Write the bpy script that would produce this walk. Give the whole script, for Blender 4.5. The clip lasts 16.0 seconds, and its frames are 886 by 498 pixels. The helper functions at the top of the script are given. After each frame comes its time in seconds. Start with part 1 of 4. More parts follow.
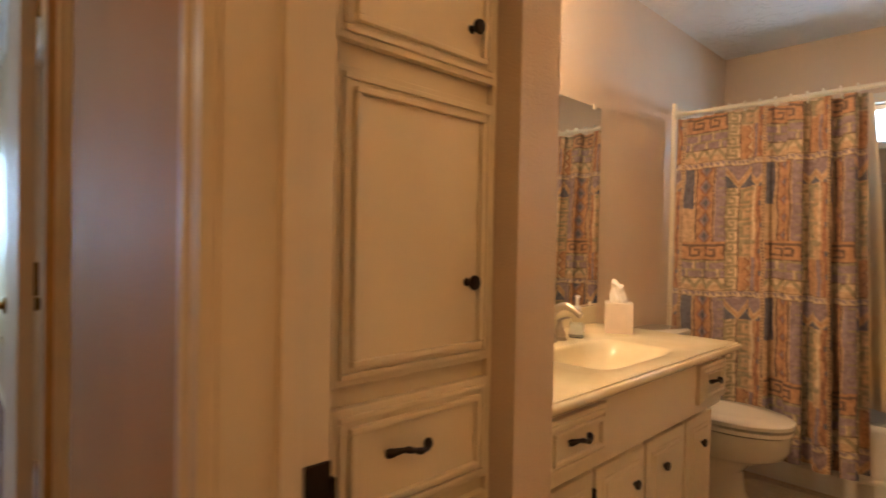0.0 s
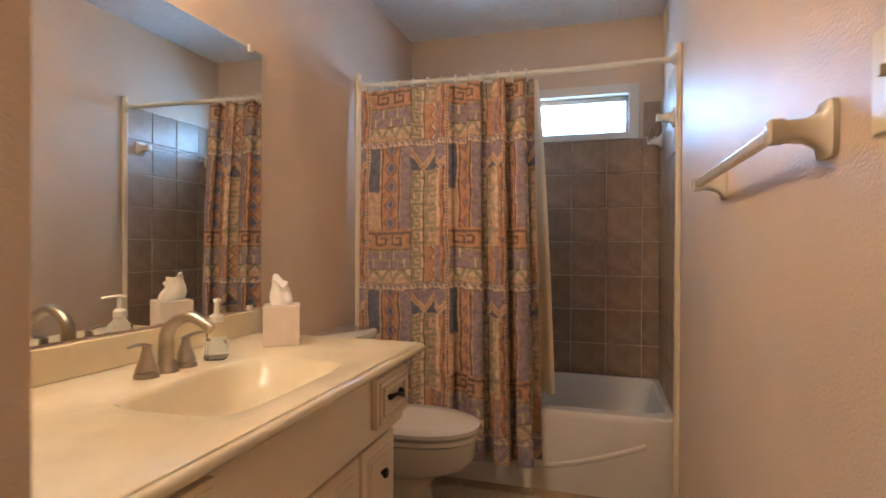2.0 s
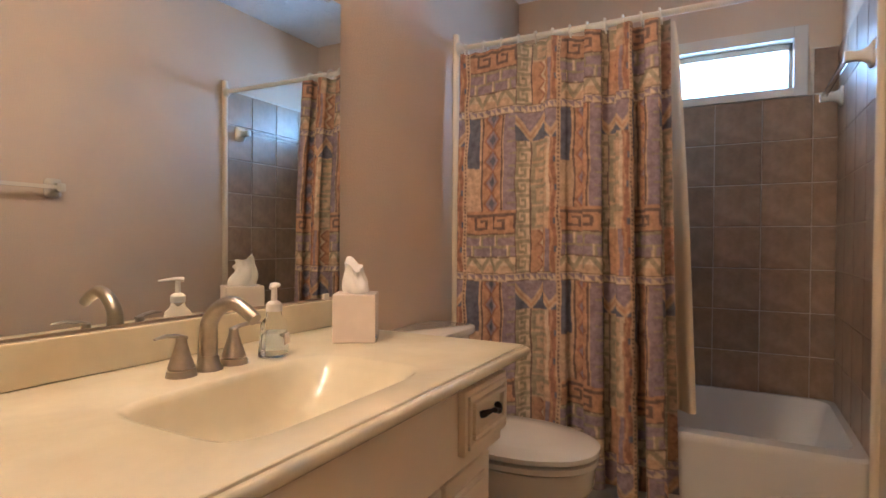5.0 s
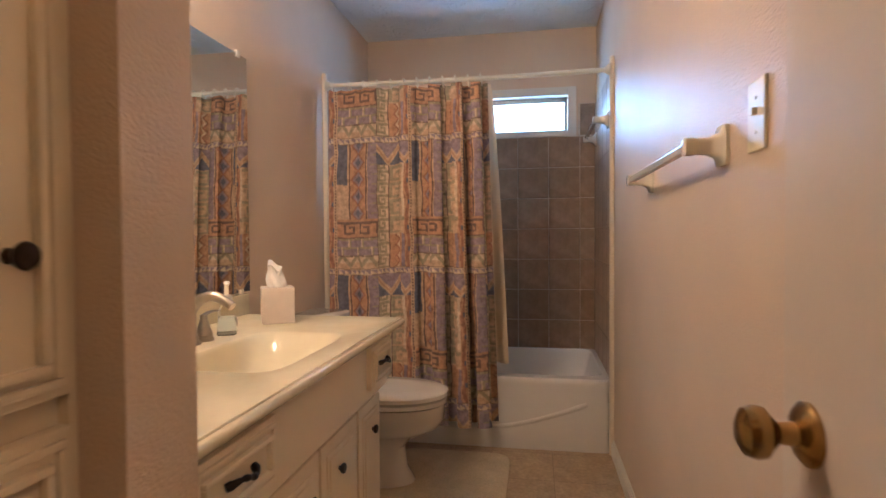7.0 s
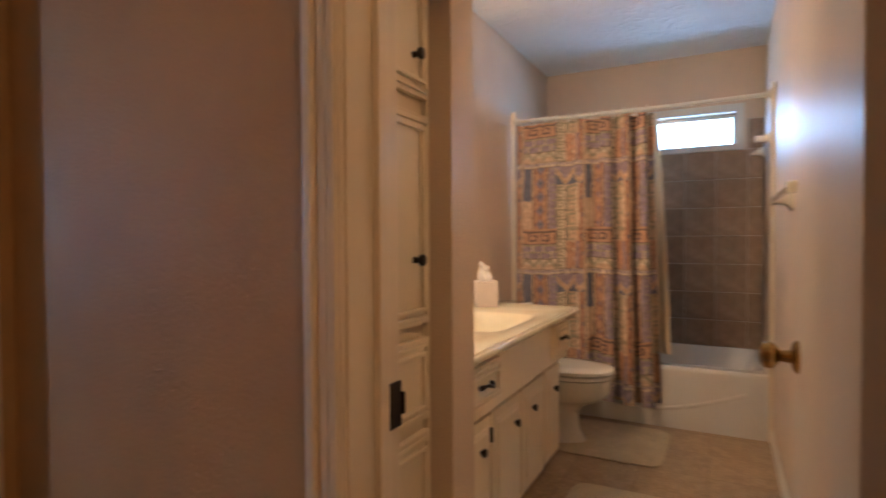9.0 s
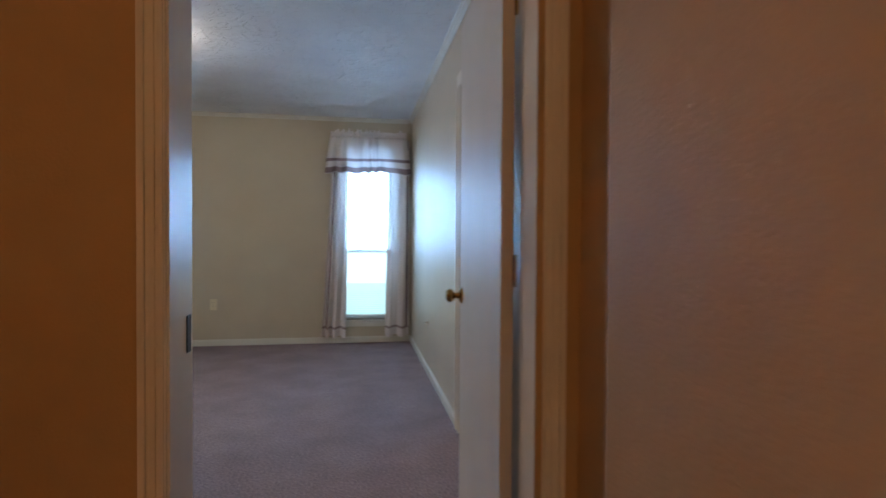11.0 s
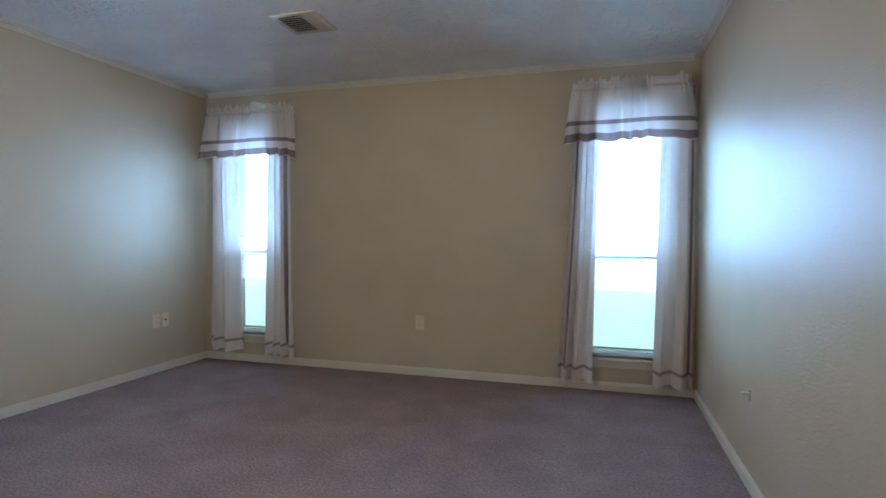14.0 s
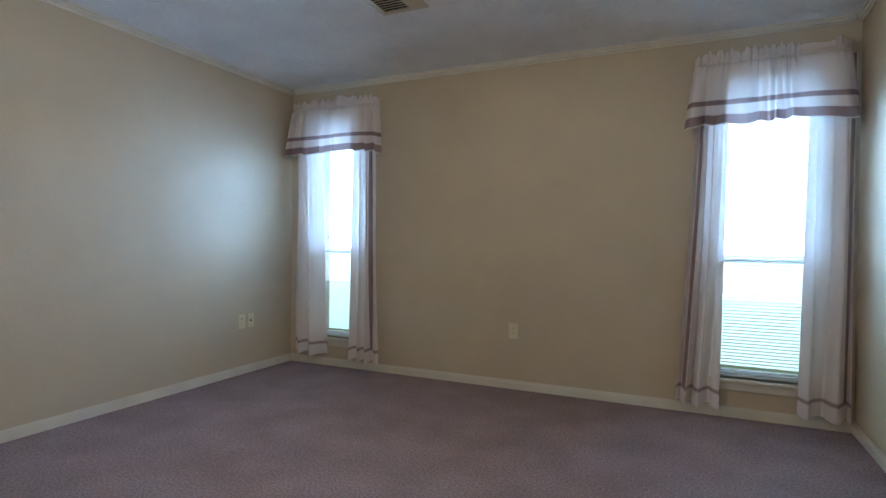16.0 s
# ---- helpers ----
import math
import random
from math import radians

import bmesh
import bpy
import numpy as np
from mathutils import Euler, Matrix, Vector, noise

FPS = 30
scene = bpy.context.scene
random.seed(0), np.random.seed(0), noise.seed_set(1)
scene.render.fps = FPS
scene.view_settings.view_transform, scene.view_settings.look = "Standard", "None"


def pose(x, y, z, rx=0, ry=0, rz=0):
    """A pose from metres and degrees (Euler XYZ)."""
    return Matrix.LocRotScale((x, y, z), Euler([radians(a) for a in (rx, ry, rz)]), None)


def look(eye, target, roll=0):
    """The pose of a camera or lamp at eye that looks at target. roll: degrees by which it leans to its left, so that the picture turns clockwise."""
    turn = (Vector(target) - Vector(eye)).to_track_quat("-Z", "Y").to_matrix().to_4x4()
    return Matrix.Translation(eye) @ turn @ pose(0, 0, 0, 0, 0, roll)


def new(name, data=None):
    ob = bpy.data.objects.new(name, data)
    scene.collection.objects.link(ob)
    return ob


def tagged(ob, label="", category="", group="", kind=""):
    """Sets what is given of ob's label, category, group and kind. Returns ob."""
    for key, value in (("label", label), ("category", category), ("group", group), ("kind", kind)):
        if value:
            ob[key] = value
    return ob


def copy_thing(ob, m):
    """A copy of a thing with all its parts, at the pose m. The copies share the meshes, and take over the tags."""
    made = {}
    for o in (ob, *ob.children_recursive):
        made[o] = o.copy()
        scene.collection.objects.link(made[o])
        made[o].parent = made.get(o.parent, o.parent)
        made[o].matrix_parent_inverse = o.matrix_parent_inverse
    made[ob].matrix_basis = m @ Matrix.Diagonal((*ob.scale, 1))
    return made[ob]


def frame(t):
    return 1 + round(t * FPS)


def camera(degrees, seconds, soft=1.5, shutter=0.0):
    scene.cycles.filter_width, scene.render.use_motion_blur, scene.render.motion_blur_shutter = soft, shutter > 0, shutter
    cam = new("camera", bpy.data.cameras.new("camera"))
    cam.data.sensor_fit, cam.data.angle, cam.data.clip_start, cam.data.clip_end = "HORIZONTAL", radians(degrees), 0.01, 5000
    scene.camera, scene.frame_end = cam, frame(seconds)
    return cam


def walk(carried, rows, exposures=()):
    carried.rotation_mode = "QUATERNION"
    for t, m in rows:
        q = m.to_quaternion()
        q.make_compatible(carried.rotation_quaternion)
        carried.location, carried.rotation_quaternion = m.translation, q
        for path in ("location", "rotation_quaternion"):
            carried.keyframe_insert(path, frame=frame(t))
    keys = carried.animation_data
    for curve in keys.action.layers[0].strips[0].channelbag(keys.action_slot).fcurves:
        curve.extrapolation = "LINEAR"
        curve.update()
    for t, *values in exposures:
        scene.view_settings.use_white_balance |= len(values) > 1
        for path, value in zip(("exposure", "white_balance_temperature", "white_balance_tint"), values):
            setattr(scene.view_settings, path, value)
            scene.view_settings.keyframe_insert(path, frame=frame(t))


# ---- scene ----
cam = camera(78.9, 16.0, 1.5, 0.5)
PATH = [
    (0, (0.596, 0.17, 1.172), (1.976, 1.617, 1.145), 1.1),
    (0.5, (0.743, 0.21, 1.162), (2.3, 1.465, 1.141), 0.8),
    (1, (0.86, 0.277, 1.151), (2.639, 1.191, 1.135), 0.9),
    (1.5, (1.035, 0.301, 1.149), (2.932, 0.933, 1.134), 0.5),
    (2, (1.201, 0.308, 1.121), (3.116, 0.884, 1.109), 0.3),
    (2.5, (1.4, 0.33, 1.091), (3.318, 0.898, 1.08), 0.3),
    (3, (1.537, 0.389, 1.069), (3.431, 1.032, 1.057), 0.4),
    (3.5, (1.597, 0.435, 1.055), (3.38, 1.341, 1.046), 0.5),
    (3.7, (1.598, 0.434, 1.056), (3.322, 1.448, 1.042), 0.4),
    (5.8, (1.417, 0.39, 1.078), (3.272, 1.135, 1.01), 0.4),
    (6, (1.363, 0.386, 1.081), (3.27, 0.986, 1.018), 0.2),
    (6.5, (1.145, 0.379, 1.093), (3.106, 0.77, 1.042), -0.3),
    (7, (0.907, 0.381, 1.11), (2.877, 0.723, 1.06), -0.4),
    (7.5, (0.693, 0.364, 1.133), (2.666, 0.691, 1.083), -0.3),
    (8, (0.48, 0.327, 1.131), (2.443, 0.708, 1.085), -0.3),
    (8.5, (0.299, 0.269, 1.134), (2.213, 0.848, 1.088), -0.3),
    (9, (0.231, 0.238, 1.147), (2.001, 1.167, 1.105), -0.3),
    (9.5, (0.248, 0.214, 1.145), (1.724, 1.564, 1.101), -0.4),
    (10, (0.272, 0.235, 1.143), (1.396, 1.889, 1.104), -0.1),
    (10.2, (0.28, 0.236, 1.144), (1.21, 2.006, 1.104), 0.0),
    (12.3, (0.514, 1.497, 1.117), (0.413, 3.494, 1.082), 0.4),
    (12.5, (0.506, 1.608, 1.127), (0.371, 3.604, 1.09), 0.3),
    (13, (0.477, 1.891, 1.139), (0.229, 3.875, 1.097), 0.2),
    (13.5, (0.454, 2.132, 1.119), (-0.016, 4.076, 1.084), 0.4),
    (14, (0.311, 2.317, 1.129), (-0.252, 4.236, 1.092), 0.4),
    (14.5, (0.168, 2.47, 1.12), (-0.464, 4.367, 1.089), 0.5),
    (15, (0.08, 2.614, 1.145), (-0.659, 4.473, 1.105), 0.5),
    (15.5, (0.058, 2.653, 1.127), (-0.754, 4.481, 1.096), 0.7),
    (16, (0.082, 2.636, 1.094), (-0.754, 4.453, 1.07), 0.7),
]
walk(cam, [(t, look(eye, target, roll)) for t, eye, target, roll in PATH],
     exposures=[(0.0, 0.25, 8000, 10), (1.5, 0.15, 6550, 10), (3.0, 0.1, 5750, 10), (7.0, 0.1, 5700, 10), (10.2, 0.15, 6250, 10), (12.3, 0.15, 6250, 11), (14.5, 0.18, 6300, 11), (16.0, 0.2, 6550, 11)])

# ---- world and large lights ----
world = bpy.data.worlds.new("sky")
scene.world = world
world.use_nodes = True
wn = world.node_tree.nodes
sky = wn.new("ShaderNodeTexSky")
sky.sky_type = "NISHITA"
sky.sun_disc = False
sky.sun_elevation, sky.sun_rotation = radians(50), radians(200)
wn["Background"].inputs[1].default_value = 0.12
world.node_tree.links.new(sky.outputs[0], wn["Background"].inputs[0])


def window_light(name, eye, target, w, h, watts, colour):
    data = bpy.data.lights.new(name, "AREA")
    data.shape, data.size, data.size_y, data.energy, data.color = "RECTANGLE", w, h, watts, colour
    ob = new(name, data)
    ob.matrix_world = look(eye, target)
    return ob


sun = new("sun", bpy.data.lights.new("sun", "SUN"))
sun.data.energy, sun.data.angle, sun.data.color = 2.5, radians(0.6), (1.0, 0.95, 0.88)
sun.matrix_world = look((-3, -10, 14), (0, 0, 0))

DAY = (0.33, 0.60, 1.0)
BATH_W, BED_W, GLOBE, DOME, HALL = 12.0, 76.0, 90.0, 52.0, 40.0
window_light("bath_window_light", (4.66, 0.53, 1.90), (3.0, 0.53, 1.90), 0.66, 0.20, BATH_W, DAY)
window_light("bedroom_window_light", (0.50, 6.78, 1.55), (0.50, 3.0, 1.55), 0.54, 1.04, BED_W, DAY)
window_light("bedroom_window_light", (-2.72, 6.78, 1.55), (-2.72, 3.0, 1.55), 0.54, 1.04, BED_W, DAY)

for wx in (0.50, -2.72):
    window_light("bedroom_lower_window_light", (wx, 6.78, 0.63), (wx, 3.0, 0.63), 0.54, 0.70, 1.5, (0.58, 0.92, 1.0))
window_light("ensuite_window_light", (2.62, 6.80, 1.64), (2.62, 3.0, 1.40), 0.62, 0.88, 1.3, (1.0, 0.84, 0.62))

# ---- materials ----
def material(name, colour, rough=0.6, metal=0.0, vary=0.06, scale=6.0, fine=0.0, fine_scale=120.0, bump=0.0, bump_scale=200.0,
             second=None, spec=0.5, emit=None, coat=0.0, per_piece=0.0):
    m = bpy.data.materials.new(name)
    m.use_nodes = True
    n, l = m.node_tree.nodes, m.node_tree.links
    b = n["Principled BSDF"]
    b.inputs["Roughness"].default_value, b.inputs["Metallic"].default_value = rough, metal
    b.inputs["Specular IOR Level"].default_value = spec
    b.inputs["Coat Weight"].default_value = coat
    b.inputs["Coat Roughness"].default_value = 0.15
    co = n.new("ShaderNodeTexCoord")
    big = n.new("ShaderNodeTexNoise")
    big.inputs["Scale"].default_value, big.inputs["Detail"].default_value = scale, 4
    l.new(co.outputs["Object"], big.inputs["Vector"])
    ramp = n.new("ShaderNodeValToRGB")
    dark = second if second else tuple(c * (1 - 2 * vary) for c in colour)
    light = colour if second else tuple(min(1, c * (1 + vary)) for c in colour)
    ramp.color_ramp.elements[0].color, ramp.color_ramp.elements[1].color = (*dark, 1), (*light, 1)
    ramp.color_ramp.elements[0].position, ramp.color_ramp.elements[1].position = 0.3, 0.7
    l.new(big.outputs["Fac"], ramp.inputs["Fac"])
    col = ramp.outputs["Color"]
    if fine:
        sm = n.new("ShaderNodeTexNoise")
        sm.inputs["Scale"].default_value, sm.inputs["Detail"].default_value = fine_scale, 3
        l.new(co.outputs["Object"], sm.inputs["Vector"])
        mr = n.new("ShaderNodeMapRange")
        mr.inputs["From Min"].default_value, mr.inputs["From Max"].default_value = 0.3, 0.7
        mr.inputs["To Min"].default_value, mr.inputs["To Max"].default_value = 1 - fine, 1 + fine
        l.new(sm.outputs["Fac"], mr.inputs["Value"])
        mul = n.new("ShaderNodeVectorMath")
        mul.operation = "SCALE"
        l.new(col, mul.inputs[0])
        l.new(mr.outputs["Result"], mul.inputs["Scale"])
        col = mul.outputs["Vector"]
    if per_piece:
        info = n.new("ShaderNodeObjectInfo")
        mp = n.new("ShaderNodeMapRange")
        mp.inputs["To Min"].default_value, mp.inputs["To Max"].default_value = 1 - per_piece, 1 + per_piece
        l.new(info.outputs["Random"], mp.inputs["Value"])
        mul = n.new("ShaderNodeVectorMath")
        mul.operation = "SCALE"
        l.new(col, mul.inputs[0])
        l.new(mp.outputs["Result"], mul.inputs["Scale"])
        col = mul.outputs["Vector"]
    l.new(col, b.inputs["Base Color"])
    if bump:
        bn = n.new("ShaderNodeTexNoise")
        bn.inputs["Scale"].default_value, bn.inputs["Detail"].default_value = bump_scale, 3
        l.new(co.outputs["Object"], bn.inputs["Vector"])
        bp = n.new("ShaderNodeBump")
        bp.inputs["Strength"].default_value, bp.inputs["Distance"].default_value = bump, 0.004
        l.new(bn.outputs["Fac"], bp.inputs["Height"])
        l.new(bp.outputs["Normal"], b.inputs["Normal"])
    if emit:
        b.inputs["Emission Color"].default_value = (*emit[0], 1)
        b.inputs["Emission Strength"].default_value = emit[1]
    return m


bath_paint = material("bath paint", (0.66, 0.53, 0.41), 0.40, vary=0.03, scale=2.5, bump=0.5, bump_scale=170, spec=0.20)
hall_paint = material("hall paint", (0.54, 0.33, 0.15), 0.62, vary=0.06, scale=2.5, bump=0.30, bump_scale=130, spec=0.3)
bed_paint = material("bedroom paint", (0.60, 0.51, 0.37), 0.40, vary=0.03, scale=2.0, bump=0.50, bump_scale=90, spec=0.32)
ceil_paint = material("ceiling texture", (0.84, 0.84, 0.84), 0.75, vary=0.03, scale=3.0)
trim_paint = material("trim paint", (0.82, 0.71, 0.57), 0.30, vary=0.04, scale=5.0, bump=0.05, bump_scale=60)
white_trim = material("white trim", (0.74, 0.70, 0.60), 0.35, vary=0.04, scale=5.0)
cream_enamel = material("cream enamel", (0.82, 0.71, 0.54), 0.28, vary=0.03, scale=4.0, bump=0.06, bump_scale=40, coat=0.15)
door_paint = material("door paint", (0.66, 0.56, 0.46), 0.46, vary=0.03, scale=3.0, bump=0.10, bump_scale=90, spec=0.32)
marble = material("cultured marble", (0.78, 0.71, 0.53), 0.07, second=(0.71, 0.62, 0.43), scale=6.0, fine=0.03, fine_scale=18)
carpet = material("carpet", (0.30, 0.228, 0.228), 0.95, second=(0.235, 0.178, 0.180), scale=3.4, fine=0.30, fine_scale=80, bump=0.8, bump_scale=260, spec=0.1)
vinyl = material("vinyl floor", (0.45, 0.32, 0.19), 0.32, second=(0.34, 0.23, 0.13), scale=14.0, fine=0.18, fine_scale=60)
tile_mat = material("brown tile", (0.40, 0.285, 0.205), 0.30, second=(0.29, 0.205, 0.145), scale=9.0, fine=0.12, fine_scale=30, bump=0.08, bump_scale=90, per_piece=0.10)
grout = material("grout", (0.62, 0.55, 0.46), 0.8, vary=0.1, scale=30)
porcelain = material("porcelain", (0.78, 0.74, 0.66), 0.10, vary=0.01, scale=3, coat=0.6)
tub_mat = material("tub enamel", (0.74, 0.72, 0.68), 0.16, vary=0.02, scale=3, coat=0.4)
plastic = material("ivory plastic", (0.75, 0.66, 0.45), 0.35, vary=0.02)
ceramic = material("ivory ceramic", (0.78, 0.72, 0.60), 0.14, vary=0.02, coat=0.5)
bronze = material("dark bronze", (0.035, 0.024, 0.018), 0.38, metal=0.7, vary=0.2, scale=40)
brass = material("antique brass", (0.42, 0.27, 0.10), 0.22, metal=1.0, vary=0.12, scale=30)
nickel = material("brushed nickel", (0.46, 0.41, 0.35), 0.30, metal=1.0, vary=0.05, scale=60)
mirror_mat = material("mirror silver", (0.80, 0.82, 0.80), 0.01, metal=1.0, vary=0.0)
white_cloth = material("white cotton", (0.72, 0.68, 0.66), 0.9, vary=0.04, scale=9, bump=0.3, bump_scale=500, spec=0.1)
mauve_cloth = material("mauve border", (0.30, 0.22, 0.22), 0.9, vary=0.06, scale=9, bump=0.3, bump_scale=500, spec=0.1)
rug_mat = material("cotton rug", (0.58, 0.48, 0.33), 0.95, vary=0.06, scale=10, fine=0.15, fine_scale=220, bump=0.8, bump_scale=260, spec=0.1)
paper = material("tissue paper", (0.84, 0.80, 0.76), 0.9, vary=0.02)
carton = material("carton", (0.78, 0.68, 0.62), 0.55, vary=0.03, scale=20)
ink = material("blue print", (0.10, 0.16, 0.40), 0.5)
vent_metal = material("vent enamel", (0.58, 0.52, 0.42), 0.4, vary=0.05)
# near-black colour painted in for the shade inside vent, slots and jack
gap_shade = material("painted gap shade", (0.02, 0.018, 0.016), 0.8)
blind_mat = material("blind slat", (0.78, 0.80, 0.80), 0.4, vary=0.02)
grass = material("lawn", (0.10, 0.16, 0.06), 0.9, second=(0.16, 0.17, 0.08), scale=0.8, fine=0.3, fine_scale=40)
globe_mat = material("lit globe", (0.9, 0.8, 0.65), 0.4, vary=0.0, emit=((1.0, 0.73, 0.48), GLOBE))
# glow of the added hall dome, shared by its copy in the adjoining bath
hall_dome_mat = material("lit hall dome", (0.9, 0.8, 0.65), 0.4, vary=0.0, emit=((1.0, 0.63, 0.31), HALL))
dome_mat = material("lit dome", (0.9, 0.85, 0.75), 0.4, vary=0.0, emit=((1.0, 0.88, 0.74), DOME))


def clear(name, tint, rough=0.0, ior=1.45):
    m = bpy.data.materials.new(name)
    m.use_nodes = True
    b = m.node_tree.nodes["Principled BSDF"]
    b.inputs["Base Color"].default_value = (*tint, 1)
    b.inputs["Roughness"].default_value, b.inputs["Transmission Weight"].default_value, b.inputs["IOR"].default_value = rough, 1.0, ior
    return m


glass = clear("window glass", (0.95, 1.0, 1.0))
frosted = clear("frosted glass", (0.95, 1.0, 1.0), 0.35)
bottle_clear = clear("clear plastic", (0.97, 0.97, 0.96), 0.05, 1.08)
soap_blue = clear("blue soap", (0.72, 0.82, 0.95), 0.02, 1.12)


def sheer():
    m = bpy.data.materials.new("thin cotton")
    m.use_nodes = True
    n, l = m.node_tree.nodes, m.node_tree.links
    a = n.new("ShaderNodeAttribute")
    a.attribute_name = "dye"
    d, tr, mix = n.new("ShaderNodeBsdfDiffuse"), n.new("ShaderNodeBsdfTranslucent"), n.new("ShaderNodeMixShader")
    l.new(a.outputs["Color"], d.inputs["Color"])
    l.new(a.outputs["Color"], tr.inputs["Color"])
    mix.inputs[0].default_value = 0.11
    l.new(d.outputs[0], mix.inputs[1])
    l.new(tr.outputs[0], mix.inputs[2])
    l.new(mix.outputs[0], n["Material Output"].inputs["Surface"])
    return m


drape_mat = sheer()


def dyed(name, rough=0.85):
    m = bpy.data.materials.new(name)
    m.use_nodes = True
    n, l = m.node_tree.nodes, m.node_tree.links
    a = n.new("ShaderNodeAttribute")
    a.attribute_name = "dye"
    co = n.new("ShaderNodeTexCoord")
    nz = n.new("ShaderNodeTexNoise")
    nz.inputs["Scale"].default_value, nz.inputs["Detail"].default_value = 45, 4
    l.new(co.outputs["Object"], nz.inputs["Vector"])
    mr = n.new("ShaderNodeMapRange")
    mr.inputs["From Min"].default_value, mr.inputs["From Max"].default_value = 0.3, 0.7
    mr.inputs["To Min"].default_value, mr.inputs["To Max"].default_value = 0.72, 1.2
    l.new(nz.outputs["Fac"], mr.inputs["Value"])
    mul = n.new("ShaderNodeVectorMath")
    mul.operation = "SCALE"
    l.new(a.outputs["Color"], mul.inputs[0])
    l.new(mr.outputs["Result"], mul.inputs["Scale"])
    b = n["Principled BSDF"]
    l.new(mul.outputs["Vector"], b.inputs["Base Color"])
    b.inputs["Roughness"].default_value, b.inputs["Specular IOR Level"].default_value = rough, 0.2
    return m


print_cloth = dyed("printed cotton")


def knockdown(m):
    n, l = m.node_tree.nodes, m.node_tree.links
    co = n.new("ShaderNodeTexCoord")
    nz = n.new("ShaderNodeTexNoise")
    nz.inputs["Scale"].default_value, nz.inputs["Detail"].default_value, nz.inputs["Distortion"].default_value = 10, 5, 1.8
    l.new(co.outputs["Object"], nz.inputs["Vector"])
    r = n.new("ShaderNodeValToRGB")
    r.color_ramp.elements[0].position, r.color_ramp.elements[1].position = 0.50, 0.60
    l.new(nz.outputs["Fac"], r.inputs["Fac"])
    bp = n.new("ShaderNodeBump")
    bp.inputs["Strength"].default_value, bp.inputs["Distance"].default_value = 0.7, 0.010
    l.new(r.outputs["Color"], bp.inputs["Height"])
    l.new(bp.outputs["Normal"], n["Principled BSDF"].inputs["Normal"])


knockdown(ceil_paint)


def printed_squares(m, size):
    """Faint square joints printed into a sheet floor."""
    n, l = m.node_tree.nodes, m.node_tree.links
    b = n["Principled BSDF"]
    col = b.inputs["Base Color"].links[0].from_socket
    co, br, mul = n.new("ShaderNodeTexCoord"), n.new("ShaderNodeTexBrick"), n.new("ShaderNodeMixRGB")
    br.offset, br.squash = 0.0, 1.0
    for key, val in (("Scale", 1.0), ("Brick Width", size), ("Row Height", size), ("Mortar Size", 0.003), ("Mortar Smooth", 0.6)):
        br.inputs[key].default_value = val
    br.inputs["Color1"].default_value = (1, 1, 1, 1)
    br.inputs["Color2"].default_value = (0.86, 0.86, 0.86, 1)
    br.inputs["Mortar"].default_value = (0.62, 0.60, 0.58, 1)
    l.new(co.outputs["Object"], br.inputs["Vector"])
    mul.blend_type = "MULTIPLY"
    mul.inputs[0].default_value = 1.0
    l.new(col, mul.inputs[1])
    l.new(br.outputs["Color"], mul.inputs[2])
    l.new(mul.outputs[0], b.inputs["Base Color"])


printed_squares(vinyl, 0.305)


# ---- mesh helpers ----
def box(bm, x0, x1, y0, y1, z0, z1, bevel=0.0):
    r = bmesh.ops.create_cube(bm, size=1.0, matrix=Matrix.Translation(((x0 + x1) / 2, (y0 + y1) / 2, (z0 + z1) / 2)) @ Matrix.Diagonal((x1 - x0, y1 - y0, z1 - z0, 1)))
    if bevel:
        es = list({e for v in r["verts"] for e in v.link_edges})
        bmesh.ops.bevel(bm, geom=es, offset=bevel, segments=2, affect="EDGES", profile=0.6)
    return r["verts"]


def mesh_ob(name, bm, mat, smooth=False):
    me = bpy.data.meshes.new(name)
    bmesh.ops.recalc_face_normals(bm, faces=bm.faces)
    bm.to_mesh(me)
    bm.free()
    me.materials.append(mat)
    if smooth:
        me.shade_smooth()
        me.set_sharp_from_angle(angle=radians(38))
    return new(name, me)


def thing(name, x, y, z, rz=0, label="", category="", group="", kind=""):
    ob = new(name)
    ob.matrix_world = pose(x, y, z, 0, 0, rz)
    ob.empty_display_size = 0.05
    return tagged(ob, label, category, group, kind)


def part(name, bm, mat, parent, label="", smooth=False):
    ob = mesh_ob(name, bm, mat, smooth)
    ob.parent = parent
    if label:
        tagged(ob, label)
    return ob


def boxes(*specs, bevel=0.0):
    bm = bmesh.new()
    for sp in specs:
        box(bm, *sp, bevel=bevel)
    return bm


def lathe(profile, steps=28, axis="z", at=(0, 0, 0)):
    """A turned solid from (radius, height) pairs."""
    bm = bmesh.new()
    rings = []
    for r, h in profile:
        ring = []
        for k in range(steps):
            a = 2 * math.pi * k / steps
            c, s_ = r * math.cos(a), r * math.sin(a)
            p = {"z": (c, s_, h), "x": (h, c, s_), "y": (s_, h, c)}[axis]
            ring.append(bm.verts.new(Vector(p) + Vector(at)))
        rings.append(ring)
    for a, b in zip(rings, rings[1:]):
        for k in range(steps):
            bm.faces.new((a[k], a[(k + 1) % steps], b[(k + 1) % steps], b[k]))
    bm.faces.new(list(reversed(rings[0])))
    bm.faces.new(rings[-1])
    return bm


